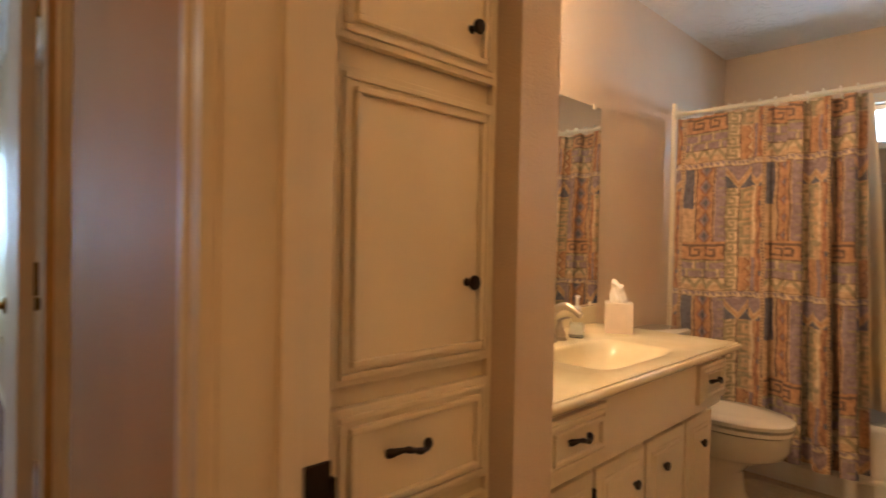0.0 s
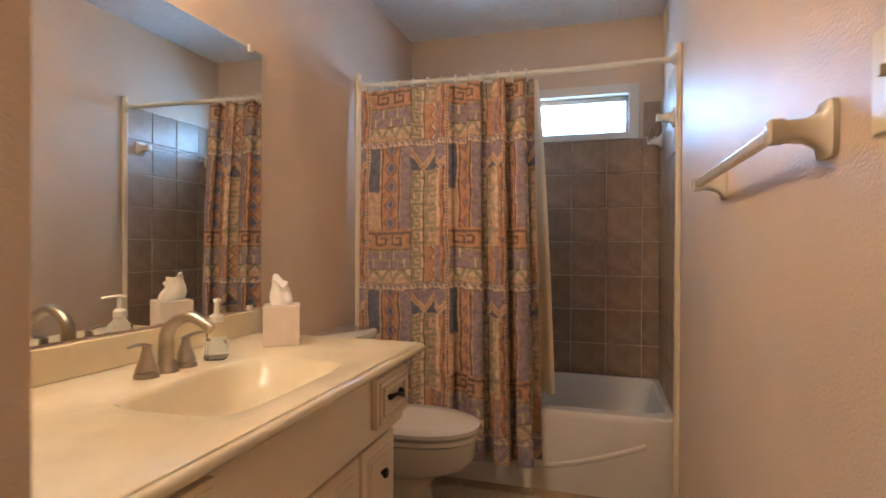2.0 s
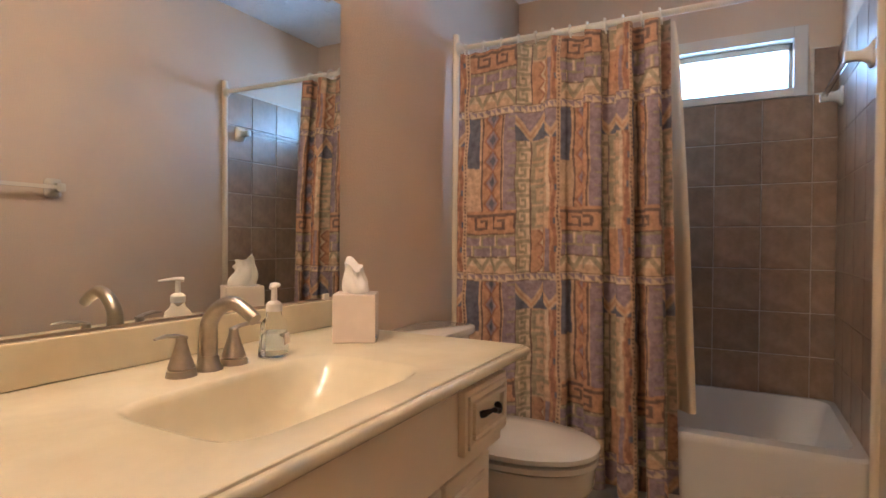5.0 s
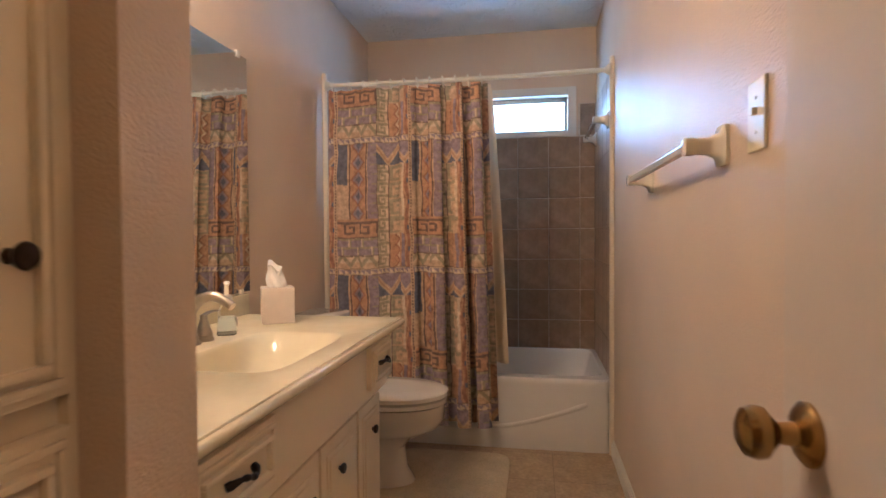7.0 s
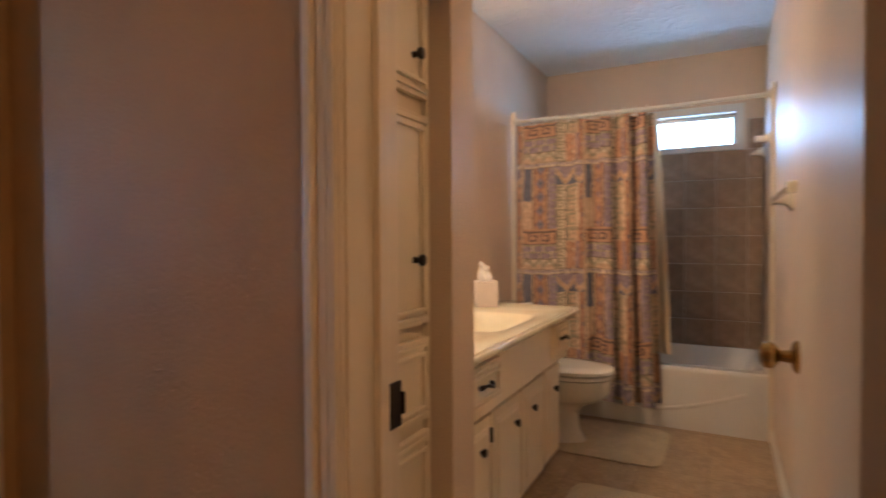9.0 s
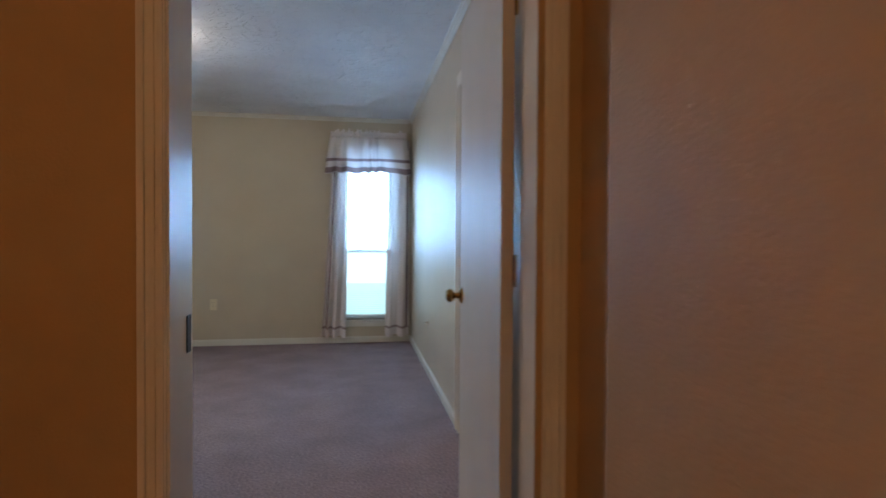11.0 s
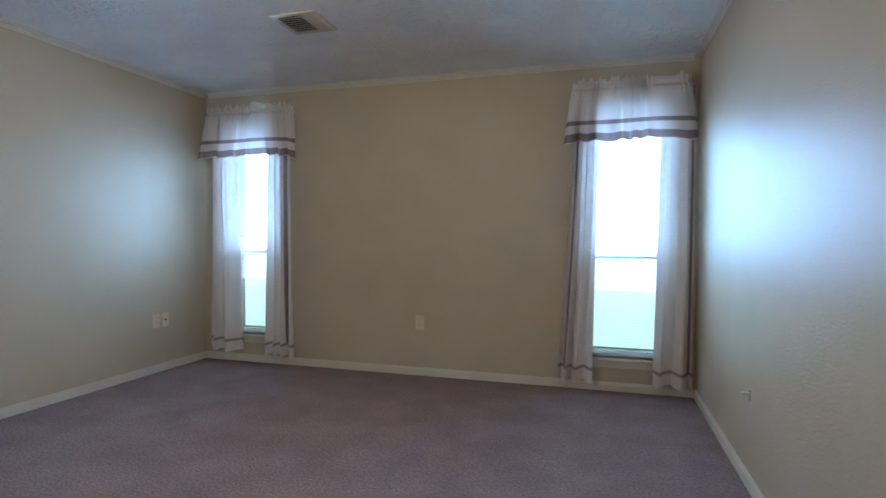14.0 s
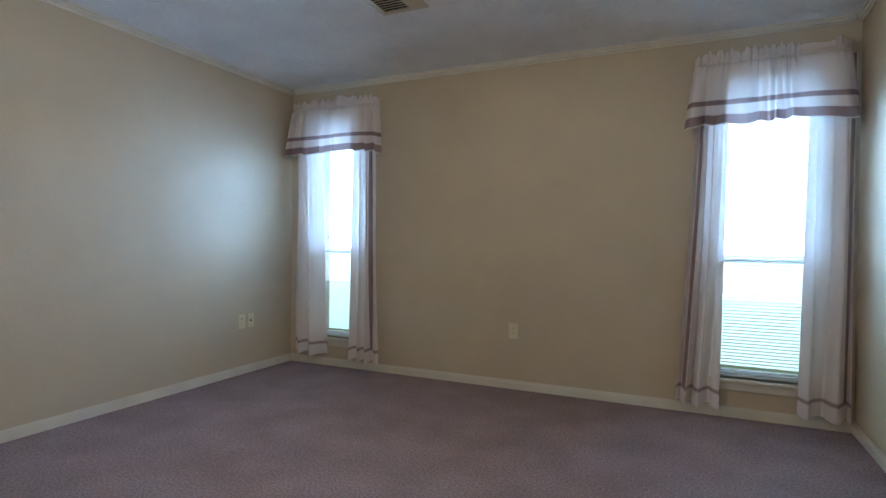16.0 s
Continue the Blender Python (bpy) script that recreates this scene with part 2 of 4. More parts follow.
def tube(points, radii, steps=14, flat=1.0):
    """A swept tube whose rings turn with the line and never flip."""
    bm = bmesh.new()
    pts = [Vector(p) for p in points]
    rings, side = [], None
    for i, p in enumerate(pts):
        d = (pts[min(i + 1, len(pts) - 1)] - pts[max(i - 1, 0)]).normalized()
        if side is None:
            side = d.cross(Vector((0.01, 0.02, 1)))
            if side.length < 0.1:
                side = d.cross(Vector((0, 1, 0)))
        side = (side - d * side.dot(d)).normalized()
        nrm = side.cross(d).normalized()
        r = radii[i] if isinstance(radii, (list, tuple)) else radii
        rings.append([bm.verts.new(p + side * r * math.cos(2 * math.pi * k / steps) + nrm * r * flat * math.sin(2 * math.pi * k / steps)) for k in range(steps)])
    for a, b in zip(rings, rings[1:]):
        for k in range(steps):
            bm.faces.new((a[k], a[(k + 1) % steps], b[(k + 1) % steps], b[k]))
    bm.faces.new(list(reversed(rings[0])))
    bm.faces.new(rings[-1])
    return bm


def loft(loops):
    """Closed loops of equal length joined into a skin, capped at both ends."""
    bm = bmesh.new()
    rings = [[bm.verts.new(p) for p in lp] for lp in loops]
    k = len(rings[0])
    for a, b in zip(rings, rings[1:]):
        for i in range(k):
            bm.faces.new((a[i], a[(i + 1) % k], b[(i + 1) % k], b[i]))
    bm.faces.new(list(reversed(rings[0])))
    bm.faces.new(rings[-1])
    return bm


def rounded(cx, cy, hx, hy, z, power=4.0, steps=40):
    pts = []
    for k in range(steps):
        a = 2 * math.pi * k / steps
        c, s_ = math.cos(a), math.sin(a)
        pts.append((cx + hx * math.copysign(abs(c) ** (2 / power), c), cy + hy * math.copysign(abs(s_) ** (2 / power), s_), z))
    return pts


def sheet(name, xs, ys, zs, dye, mat, parent=None, label=""):
    """A cloth surface from grids of coordinates and a grid of dye colours."""
    rows, cols = xs.shape
    verts = np.stack([xs, ys, zs], -1).reshape(-1, 3)
    idx = np.arange(rows * cols).reshape(rows, cols)
    faces = np.stack([idx[:-1, :-1], idx[:-1, 1:], idx[1:, 1:], idx[1:, :-1]], -1).reshape(-1, 4)
    me = bpy.data.meshes.new(name)
    me.from_pydata(verts.tolist(), [], faces.tolist())
    at = me.attributes.new("dye", "FLOAT_COLOR", "POINT")
    rgba = np.ones((rows * cols, 4), np.float32)
    rgba[:, :3] = dye.reshape(-1, 3)
    at.data.foreach_set("color", rgba.ravel())
    me.materials.append(mat)
    me.shade_smooth()
    ob = new(name, me)
    if parent:
        ob.parent = parent
    if label:
        tagged(ob, label)
    return ob


def structure(name, bm, mat, label, category):
    return tagged(mesh_ob(name, bm, mat), label, category, "", "structure")


# ---- large structure: bathroom ----
TOP = 2.44
wall_right = structure("wall_bath_right", boxes((0.91, 4.62, -0.12, 0.0, 0, TOP)), bath_paint, "tan painted bathroom wall with orange peel texture", "wall")
wall_left = structure("wall_bath_left", boxes((0.91, 4.62, 1.52, 1.64, 0, TOP)), bath_paint, "tan painted bathroom wall behind the vanity mirror", "wall")
WY0, WY1, WZ0, WZ1 = 0.18, 0.88, 1.785, 2.01
wall_back = structure("wall_bath_back", boxes((4.5, 4.62, 0, WY0, 0, TOP), (4.5, 4.62, WY1, 1.52, 0, TOP), (4.5, 4.62, WY0, WY1, 0, WZ0), (4.5, 4.62, WY0, WY1, WZ1, TOP)),
                      bath_paint, "tan painted wall above the tub with a small high window", "wall")
structure("floor_bath", boxes((0.85, 4.6, 0, 1.52, -0.1, 0.0)), vinyl, "mottled tan vinyl bathroom floor", "floor")
structure("ceiling_bath", boxes((0.79, 4.62, -0.12, 1.64, TOP, TOP + 0.1)), ceil_paint, "white textured bathroom ceiling", "ceiling")
structure("wall_hall_east", boxes((0.79, 0.91, -1.3, 0.045, 0, TOP), (0.79, 0.91, 0.685, 1.39, 0, TOP), (0.79, 0.91, 0.045, 0.685, 2.05, TOP)), hall_paint,
          "brown painted hall wall around the bathroom doorway", "wall")
structure("wall_stub", boxes((1.465, 1.60, 0.86, 1.52, 0, TOP)), bath_paint, "short tan wall between linen cabinet and vanity", "wall")

# hall
structure("wall_hall_nook", boxes((0.97, 1.09, 1.39, 1.79, 0, TOP), (0.91, 0.97, 1.30, 1.39, 0, TOP), (0.91, 1.09, 1.64, 1.79, 0, TOP)), hall_paint, "brown painted hall wall beside the bedroom door", "wall")
structure("wall_hall_west", boxes((-0.72, -0.60, -1.3, 1.79, 0, TOP)), hall_paint, "plain brown painted hall wall", "wall")
structure("wall_hall_south", boxes((-0.72, 0.91, -1.42, -1.3, 0, TOP)), hall_paint, "plain brown wall closing the hall", "wall")
structure("floor_hall", boxes((-0.72, 0.85, -1.42, 1.93, -0.1, 0.0), (0.85, 1.09, 1.39, 1.93, -0.1, 0.0)), carpet, "mauve brown hall carpet", "floor")
structure("ceiling_hall", boxes((-0.72, 0.79, -1.42, 1.93, TOP, TOP + 0.1), (0.79, 1.09, 1.64, 1.93, TOP, TOP + 0.1)), ceil_paint, "white textured hall ceiling", "ceiling")

structure("wall_hall_north", boxes((0.80, 0.97, 1.784, 1.789, 0, TOP), (-0.60, -0.05, 1.784, 1.789, 0, TOP)), hall_paint, "brown painted hall wall beside the bedroom casing", "wall")

# bedroom
BX0, BX1, BY0, BY1, BT = -3.235, 0.975, 1.955, 6.53, 2.46
OPEN0, OPEN1 = -0.03, 0.812
structure("wall_bedroom_south", boxes((BX0 - 0.12, OPEN0 - 0.015, 1.79, BY0, 0, BT), (OPEN1 + 0.015, 1.10, 1.79, BY0, 0, BT), (OPEN0 - 0.015, OPEN1 + 0.015, 1.79, BY0, 2.06, BT)), bed_paint,
          "beige bedroom wall around the hall doorway", "wall")
EY0, EY1 = 2.84, 3.615
structure("wall_bedroom_east", boxes((BX1, 1.10, BY0, EY0 - 0.015, 0, BT), (BX1, 1.10, EY1 + 0.015, BY1, 0, BT), (BX1, 1.10, EY0 - 0.015, EY1 + 0.015, 2.05, BT)), bed_paint, "beige satin bedroom wall reflecting the window", "wall")
structure("wall_bedroom_west", boxes((BX0 - 0.12, BX0, BY0, BY1 + 0.12, 0, BT)), bed_paint, "beige satin bedroom side wall", "wall")
WINS = ((0.22, 0.78), (-3.0, -2.44))
SILL, HEAD = 0.25, 2.12
cuts = sorted(WINS)
EW = (2.30, 2.95)
structure("wall_bedroom_north", boxes((BX0, cuts[0][0], BY1, BY1 + 0.14, 0, BT), (cuts[0][1], cuts[1][0], BY1, BY1 + 0.14, 0, BT), (cuts[1][1], 1.04, BY1, BY1 + 0.14, 0, BT),
                                      *[(a, b, BY1, BY1 + 0.14, 0, SILL) for a, b in cuts], *[(a, b, BY1, BY1 + 0.14, HEAD, BT) for a, b in cuts]), bed_paint,
          "beige bedroom wall with two tall narrow windows", "wall")
structure("floor_bedroom", boxes((BX0, 1.0, 1.93, BY1, -0.1, 0.0)), carpet, "mauve brown bedroom carpet with foot marks", "floor")
structure("ceiling_bedroom", boxes((BX0 - 0.12, 1.10, 1.79, BY1 + 0.14, BT, BT + 0.1)), ceil_paint, "white knockdown textured bedroom ceiling", "ceiling")

# adjoining bath seen past the bedroom door
structure("wall_ensuite_north", boxes((1.04, EW[0], BY1, BY1 + 0.14, 0, BT), (EW[1], 3.3, BY1, BY1 + 0.14, 0, BT), (EW[0], EW[1], BY1, BY1 + 0.14, 0, 1.18), (EW[0], EW[1], BY1, BY1 + 0.14, 2.1, BT)), bath_paint,
          "tan painted wall with a blind covered window", "wall")
structure("wall_ensuite_east", boxes((3.3, 3.42, 1.64, BY1 + 0.14, 0, BT)), bath_paint, "tan painted wall of the adjoining bath", "wall")
structure("wall_ensuite_south", boxes((1.10, 3.3, 1.66, 1.78, 0, BT)), bath_paint, "tan painted wall closing the adjoining bath", "wall")
structure("floor_ensuite", boxes((1.0, 3.3, 1.78, BY1, -0.1, 0.0)), vinyl, "mottled tan vinyl floor", "floor")
structure("ceiling_ensuite", boxes((1.10, 3.42, 1.64, BY1 + 0.14, BT, BT + 0.1)), ceil_paint, "white ceiling of the adjoining bath", "ceiling")
structure("ground", boxes((-400, 400, -400, 400, -0.5, -0.35)), grass, "lawn around the house", "ground")


# ---- trim ----
def casing_profile(bm, along, a0, a1, z0, z1, face, out, inner_low):
    """One upright casing board with three stepped ridges; along is the axis of its width."""
    w = a1 - a0
    steps = ((0.0, 1.0, 0.010), (0.06, 0.30, 0.016), (0.36, 0.62, 0.0135), (0.70, 0.97, 0.019)) if inner_low else ((0.0, 1.0, 0.010), (0.70, 0.94, 0.016), (0.38, 0.64, 0.0135), (0.03, 0.30, 0.019))
    for f0, f1, t in steps:
        lo, hi = a0 + w * f0, a0 + w * f1
        d0, d1 = sorted((face, face + out * t))
        if along == "y":
            box(bm, d0, d1, lo, hi, z0, z1, bevel=0.003)
        else:
            box(bm, lo, hi, d0, d1, z0, z1, bevel=0.003)


def doorway_trim(name, axis, o0, o1, head, f0, f1, label, sides=(True, True), w=0.075):
    """Jambs, head and casings of a doorway; axis: the axis along the opening's width; f0, f1: the wall's two faces."""
    tr = thing(name, 0, 0, 0, 0, label, "door frame", "", "structure")
    lin = 0.015
    for nm, a0, a1 in (("jamb", o0 - lin, o0), ("jamb", o1, o1 + lin)):
        sp = (f0 - 0.001, f1 + 0.001, a0, a1, 0, head) if axis == "y" else (a0, a1, f0 - 0.001, f1 + 0.001, 0, head)
        part(nm, boxes(sp, bevel=0.002), trim_paint, tr)
    sp = (f0 - 0.001, f1 + 0.001, o0 - lin, o1 + lin, head, head + 0.018) if axis == "y" else (o0 - lin, o1 + lin, f0 - 0.001, f1 + 0.001, head, head + 0.018)
    part("head_jamb", boxes(sp, bevel=0.002), trim_paint, tr)
    for use, face, out in ((sides[0], f0, -1), (sides[1], f1, 1)):
        if not use:
            continue
        for a0, a1, low in ((o0 - 0.005 - w, o0 - 0.005, False), (o1 + 0.005, o1 + 0.005 + w, True)):
            bm = bmesh.new()
            casing_profile(bm, axis, a0, a1, 0, head + 0.005, face, out, low)
            part("casing", bm, trim_paint, tr)
        d0, d1 = sorted((face, face + out * 0.015))
        sp = (d0, d1, o0 - 0.005 - w, o1 + 0.005 + w, head + 0.006, head + 0.08)
        if axis == "x":
            sp = (o0 - 0.005 - w, o1 + 0.005 + w, d0, d1, head + 0.006, head + 0.08)
        part("head_casing", boxes(sp, bevel=0.004), trim_paint, tr)
    return tr


bath_frame = doorway_trim("door_frame_bath", "y", 0.06, 0.67, 2.03, 0.79, 0.91, "cream moulded casing around the bathroom doorway", (True, False), 0.057)
part("door_stop", boxes((0.845, 0.868, 0.658, 0.669, 0, 2.02), bevel=0.002), trim_paint, bath_frame)
bm = boxes((0.878, 0.908, 0.664, 0.669, 0.868, 0.935), bevel=0.001)
plate = part("strike_plate", bm, bronze, bath_frame, "dark strike plate on the jamb")
part("strike_lip", boxes((0.907, 0.913, 0.660, 0.668, 0.885, 0.918), bevel=0.002), bronze, plate)
bed_frame = doorway_trim("door_frame_bedroom", "x", OPEN0, OPEN1, 2.04, 1.79, BY0, "tan casing around the bedroom doorway", (True, True), 0.058)
part("strike_plate", boxes((OPEN0, OPEN0 + 0.003, 1.905, 1.935, 0.86, 0.95), bevel=0.001), bronze, bed_frame, "dark strike plate on the jamb")
ens_frame = doorway_trim("door_frame_ensuite", "y", EY0, EY1, 2.03, BX1, 1.10, "tan casing around the adjoining bath doorway", (True, False), 0.10)


def baseboard(name, axis, a0, a1, face, out, mat, label, h=0.09):
    bm = bmesh.new()
    for z0, z1, t in ((0.0, h * 0.72, 0.014), (h * 0.72, h * 0.86, 0.011), (h * 0.86, h, 0.006)):
        d0, d1 = sorted((face, face + out * t))
        if axis == "x":
            box(bm, a0, a1, d0, d1, z0, z1, bevel=0.0015)
        else:
            box(bm, d0, d1, a0, a1, z0, z1, bevel=0.0015)
    return structure(name, bm, mat, label, "baseboard")


baseboard("baseboard_north", "x", BX0 + 0.015, BX1 - 0.015, BY1, -1, white_trim, "white moulded baseboard along the window wall", 0.066)
baseboard("baseboard_west", "y", BY0 + 0.02, BY1, BX0, 1, white_trim, "white moulded baseboard along the bedroom wall", 0.066)
baseboard("baseboard_east", "y", EY1 + 0.11, BY1, BX1, -1, white_trim, "white moulded baseboard along the bedroom wall", 0.066)
baseboard("baseboard_bath", "x", 0.93, 3.69, 0.0, 1, white_trim, "cream baseboard on the bathroom floor", 0.08)
baseboard("baseboard_hall", "y", 0.77, 1.385, 0.79, -1, trim_paint, "brown hall baseboard")


def crown(name, axis, a0, a1, face, out, label):
    bm = bmesh.new()
    for z0, z1, t in ((BT - 0.012, BT, 0.034), (BT - 0.030, BT - 0.012, 0.022), (BT - 0.044, BT - 0.030, 0.010)):
        d0, d1 = sorted((face, face + out * t))
        if axis == "x":
            box(bm, a0, a1, d0, d1, z0, z1, bevel=0.004)
        else:
            box(bm, d0, d1, a0, a1, z0, z1, bevel=0.004)
    return structure(name, bm, white_trim, label, "crown moulding")


crown("trim_crown_north", "x", BX0 + 0.035, BX1 - 0.035, BY1, -1, "white crown moulding above the windows")
crown("trim_crown_west", "y", BY0, BY1, BX0, 1, "white crown moulding on the side wall")
crown("trim_crown_east", "y", BY0, BY1, BX1, -1, "white crown moulding on the side wall")


# ---- doors ----
def knob(parent, x, y, z, face):
    """A round knob with its rose on a door face whose outward direction along an axis is given."""
    axis, sgn = face
    prof = [(0.001, 0.0), (0.033, 0.0), (0.033, 0.004), (0.026, 0.010), (0.013, 0.014), (0.011, 0.030), (0.018, 0.036), (0.026, 0.043), (0.0275, 0.052), (0.024, 0.062), (0.015, 0.067), (0.001, 0.068)]
    rose = [(r, h * sgn) for r, h in prof[:5]] + [(0.001, 0.0145 * sgn)]
    ball = [(0.001, 0.0142 * sgn)] + [(r, h * sgn) for r, h in prof[4:]]
    k = part("door_knob", lathe(ball, 28, axis, (x, y, z)), brass, parent, "antique brass round knob", True)
    part("rose", lathe(rose, 28, axis, (x, y, z)), brass, k, "", True)
    return k


def door(name, L, label, kn, hinge, rz):
    d = thing(name, hinge[0], hinge[1], 0.0, rz, label, "door")
    part("leaf", boxes((0, L, -0.036, 0.0, 0.012, 2.02), bevel=0.002), door_paint, d)
    knob(d, L - 0.06, 0.0, kn, ("y", 1))
    knob(d, L - 0.06, -0.036, kn, ("y", -1))
    part("latch", boxes((L - 0.001, L + 0.0015, -0.031, -0.006, kn - 0.03, kn + 0.03), bevel=0.0005), brass, d)
    for z in (0.25, 1.05, 1.80):
        part("hinge", boxes((-0.012, 0.03, -0.0375, -0.034, z - 0.045, z + 0.045), (-0.012, 0.0, -0.044, -0.034, z - 0.045, z + 0.045), bevel=0.001), brass, d)
    return d


door("door_1", 0.615, "cream painted flush bathroom door standing open against the wall", 0.905, (0.95, 0.108), 0.0)
door("door_2", 0.79, "cream painted flush bedroom door standing wide open", 0.906, (0.766, 1.985), 87.2)


# hall lamp: unseen, added to brighten the hall and the linen cabinet
hl = thing("ceiling_light", 0.05, -0.42, TOP, 0, "unseen warm dome lamp added to brighten the hall", "ceiling lamp")
part("pan", lathe([(0.001, 0), (0.135, 0), (0.130, -0.02), (0.001, -0.02)], 30), brass, hl, "", True)
part("shade", lathe([(0.128, -0.019), (0.130, -0.03), (0.115, -0.065), (0.07, -0.09), (0.001, -0.10)], 30), hall_dome_mat, hl, "glowing glass shade", True)

# ---- linen cabinet ----
def raised_front(name, parent, x0, x1, z0, z1, y, w=0.045):
    """A front facing -y: slab with two stepped frames of moulding, each strip a part."""
    slab = part(name, boxes((x0, x1, y - 0.018, y, z0, z1), bevel=0.003), cream_enamel, parent)
    for ins, h in ((0.0, 0.007), (w * 0.45, 0.012)):
        a0, a1, b0, b1 = x0 + 0.012 + ins, x1 - 0.012 - ins, z0 + 0.012 + ins, z1 - 0.012 - ins
        ww, yy = 0.011, y - 0.018
        for spn in ((a0, a1, yy - h, yy + 0.001, b1 - ww, b1), (a0, a1, yy - h, yy + 0.001, b0, b0 + ww), (a0, a0 + ww, yy - h, yy + 0.001, b0 + ww, b1 - ww), (a1 - ww, a1, yy - h, yy + 0.001, b0 + ww, b1 - ww)):
            part("moulding", boxes(spn, bevel=0.003), cream_enamel, slab)
    return slab


def cab_knob(parent, x, y, z):
    prof = [(0.001, 0.0), (0.009, 0.0), (0.007, -0.003), (0.006, -0.012), (0.013, -0.017), (0.0155, -0.022), (0.013, -0.027), (0.001, -0.029)]
    return part("knob", lathe(prof, 18, "y", (x, y, z)), bronze, parent, "dark bronze knob", True)


def bail_pull(parent, x, y, z, w=0.085):
    pts = []
    for k in range(17):
        f = k / 16 * 2 - 1
        pts.append((x + f * w / 2, y - 0.004 - 0.020 * (1 - abs(f) ** 3), z - 0.006 * math.sin(f * math.pi)))
    rad = [0.0045 + 0.0022 * abs(math.sin(k * math.pi / 4)) + (0.003 if k in (0, 1, 15, 16) else 0) for k in range(17)]
    return part("pull", tube(pts, rad, 10), bronze, parent, "dark twisted bronze pull", True)


CY = 0.94
linen = thing("linen_cabinet", 0, 0, 0, 0, "tall cream painted built-in linen cabinet with panelled doors", "cabinet")
part("body", boxes((0.925, 1.462, CY, 1.515, 0.09, 2.43)), cream_enamel, linen)
part("face_frame", boxes((0.925, 1.065, CY - 0.016, CY, 0.0, 2.43), (1.452, 1.464, CY - 0.016, CY, 0.0, 2.43), bevel=0.002), cream_enamel, linen)
for z0, z1, kz in ((1.500, 2.38, 1.597), (0.928, 1.458, 1.092)):
    dd = raised_front("cabinet_door", linen, 1.068, 1.450, z0, z1, CY - 0.003)
    cab_knob(dd, 1.378, CY - 0.021, kz)
for z0, z1 in ((0.680, 0.892), (0.40, 0.650)):
    dd = raised_front("drawer_front", linen, 1.068, 1.450, z0, z1, CY - 0.003)
    bail_pull(dd, 1.226, CY - 0.024, (z0 + z1) / 2 + 0.012, 0.10)
dd = raised_front("cabinet_door", linen, 1.068, 1.450, 0.11, 0.37, CY - 0.003)
cab_knob(dd, 1.365, CY - 0.021, 0.30)

# ---- vanity ----
VX0, VX1, VY, VL = 1.605, 2.815, 0.925, 0.970
vanity = thing("vanity_cabinet", 0, 0, 0, 0, "cream painted bathroom vanity cabinet with raised panel doors", "cabinet")
part("body", boxes((VX0, VX1, VL, 1.515, 0.10, 0.572), bevel=0.002), cream_enamel, vanity)
part("front_rail", boxes((VX0, VX1, VY, VY + 0.02, 0.572, 0.767), (VX0, VX1, VY + 0.02, VL + 0.02, 0.573, 0.592), bevel=0.003), cream_enamel, vanity)
part("end_panel", boxes((VX1 - 0.02, VX1, VY + 0.021, 1.515, 0.593, 0.767)), cream_enamel, vanity)
part("toe_kick", boxes((VX0, VX1 - 0.02, VL + 0.06, 1.50, 0.0, 0.10)), cream_enamel, vanity)


def vanity_front(nm, x0, x1, z0, z1, hx, hz):
    bm = bmesh.new()
    box(bm, x0, x1, VL - 0.018, VL, z0, z1, bevel=0.004)
    box(bm, x0 + 0.034, x1 - 0.034, VL - 0.0215, VL - 0.012, z0 + 0.036, z1 - 0.036, bevel=0.003)
    box(bm, x0 + 0.048, x1 - 0.048, VL - 0.0265, VL - 0.012, z0 + 0.050, z1 - 0.050, bevel=0.005)
    d = part(nm, bm, cream_enamel, vanity)
    cab_knob(d, hx, VL - 0.018, hz)
    return d


for x0, x1 in ((1.64, 1.925), (2.572, 2.805)):
    d = raised_front("drawer_front", vanity, x0, x1, 0.607, 0.748, VY, 0.040)
    bail_pull(d, (x0 + x1) / 2, VY - 0.018, 0.682, 0.095)
for x0, x1, kx in ((1.660, 1.935, 1.836), (1.955, 2.245, 2.162), (2.262, 2.552, 2.370), (2.572, 2.805, 2.688)):
    d = vanity_front("cabinet_door", x0, x1, 0.118, 0.540, kx, 0.442)
    if x0 < 1.7:
        part("hinge", boxes((x1 + 0.002, x1 + 0.012, VL - 0.024, VL - 0.001, 0.44, 0.49), bevel=0.001), bronze, d)

# worktop with moulded bowl
SX, SY, SHX, SHY = 2.27, 1.115, 0.245, 0.150
top = thing("countertop", 0, 0, 0, 0, "cream cultured marble vanity top with moulded sink", "countertop")
ZT = 0.805


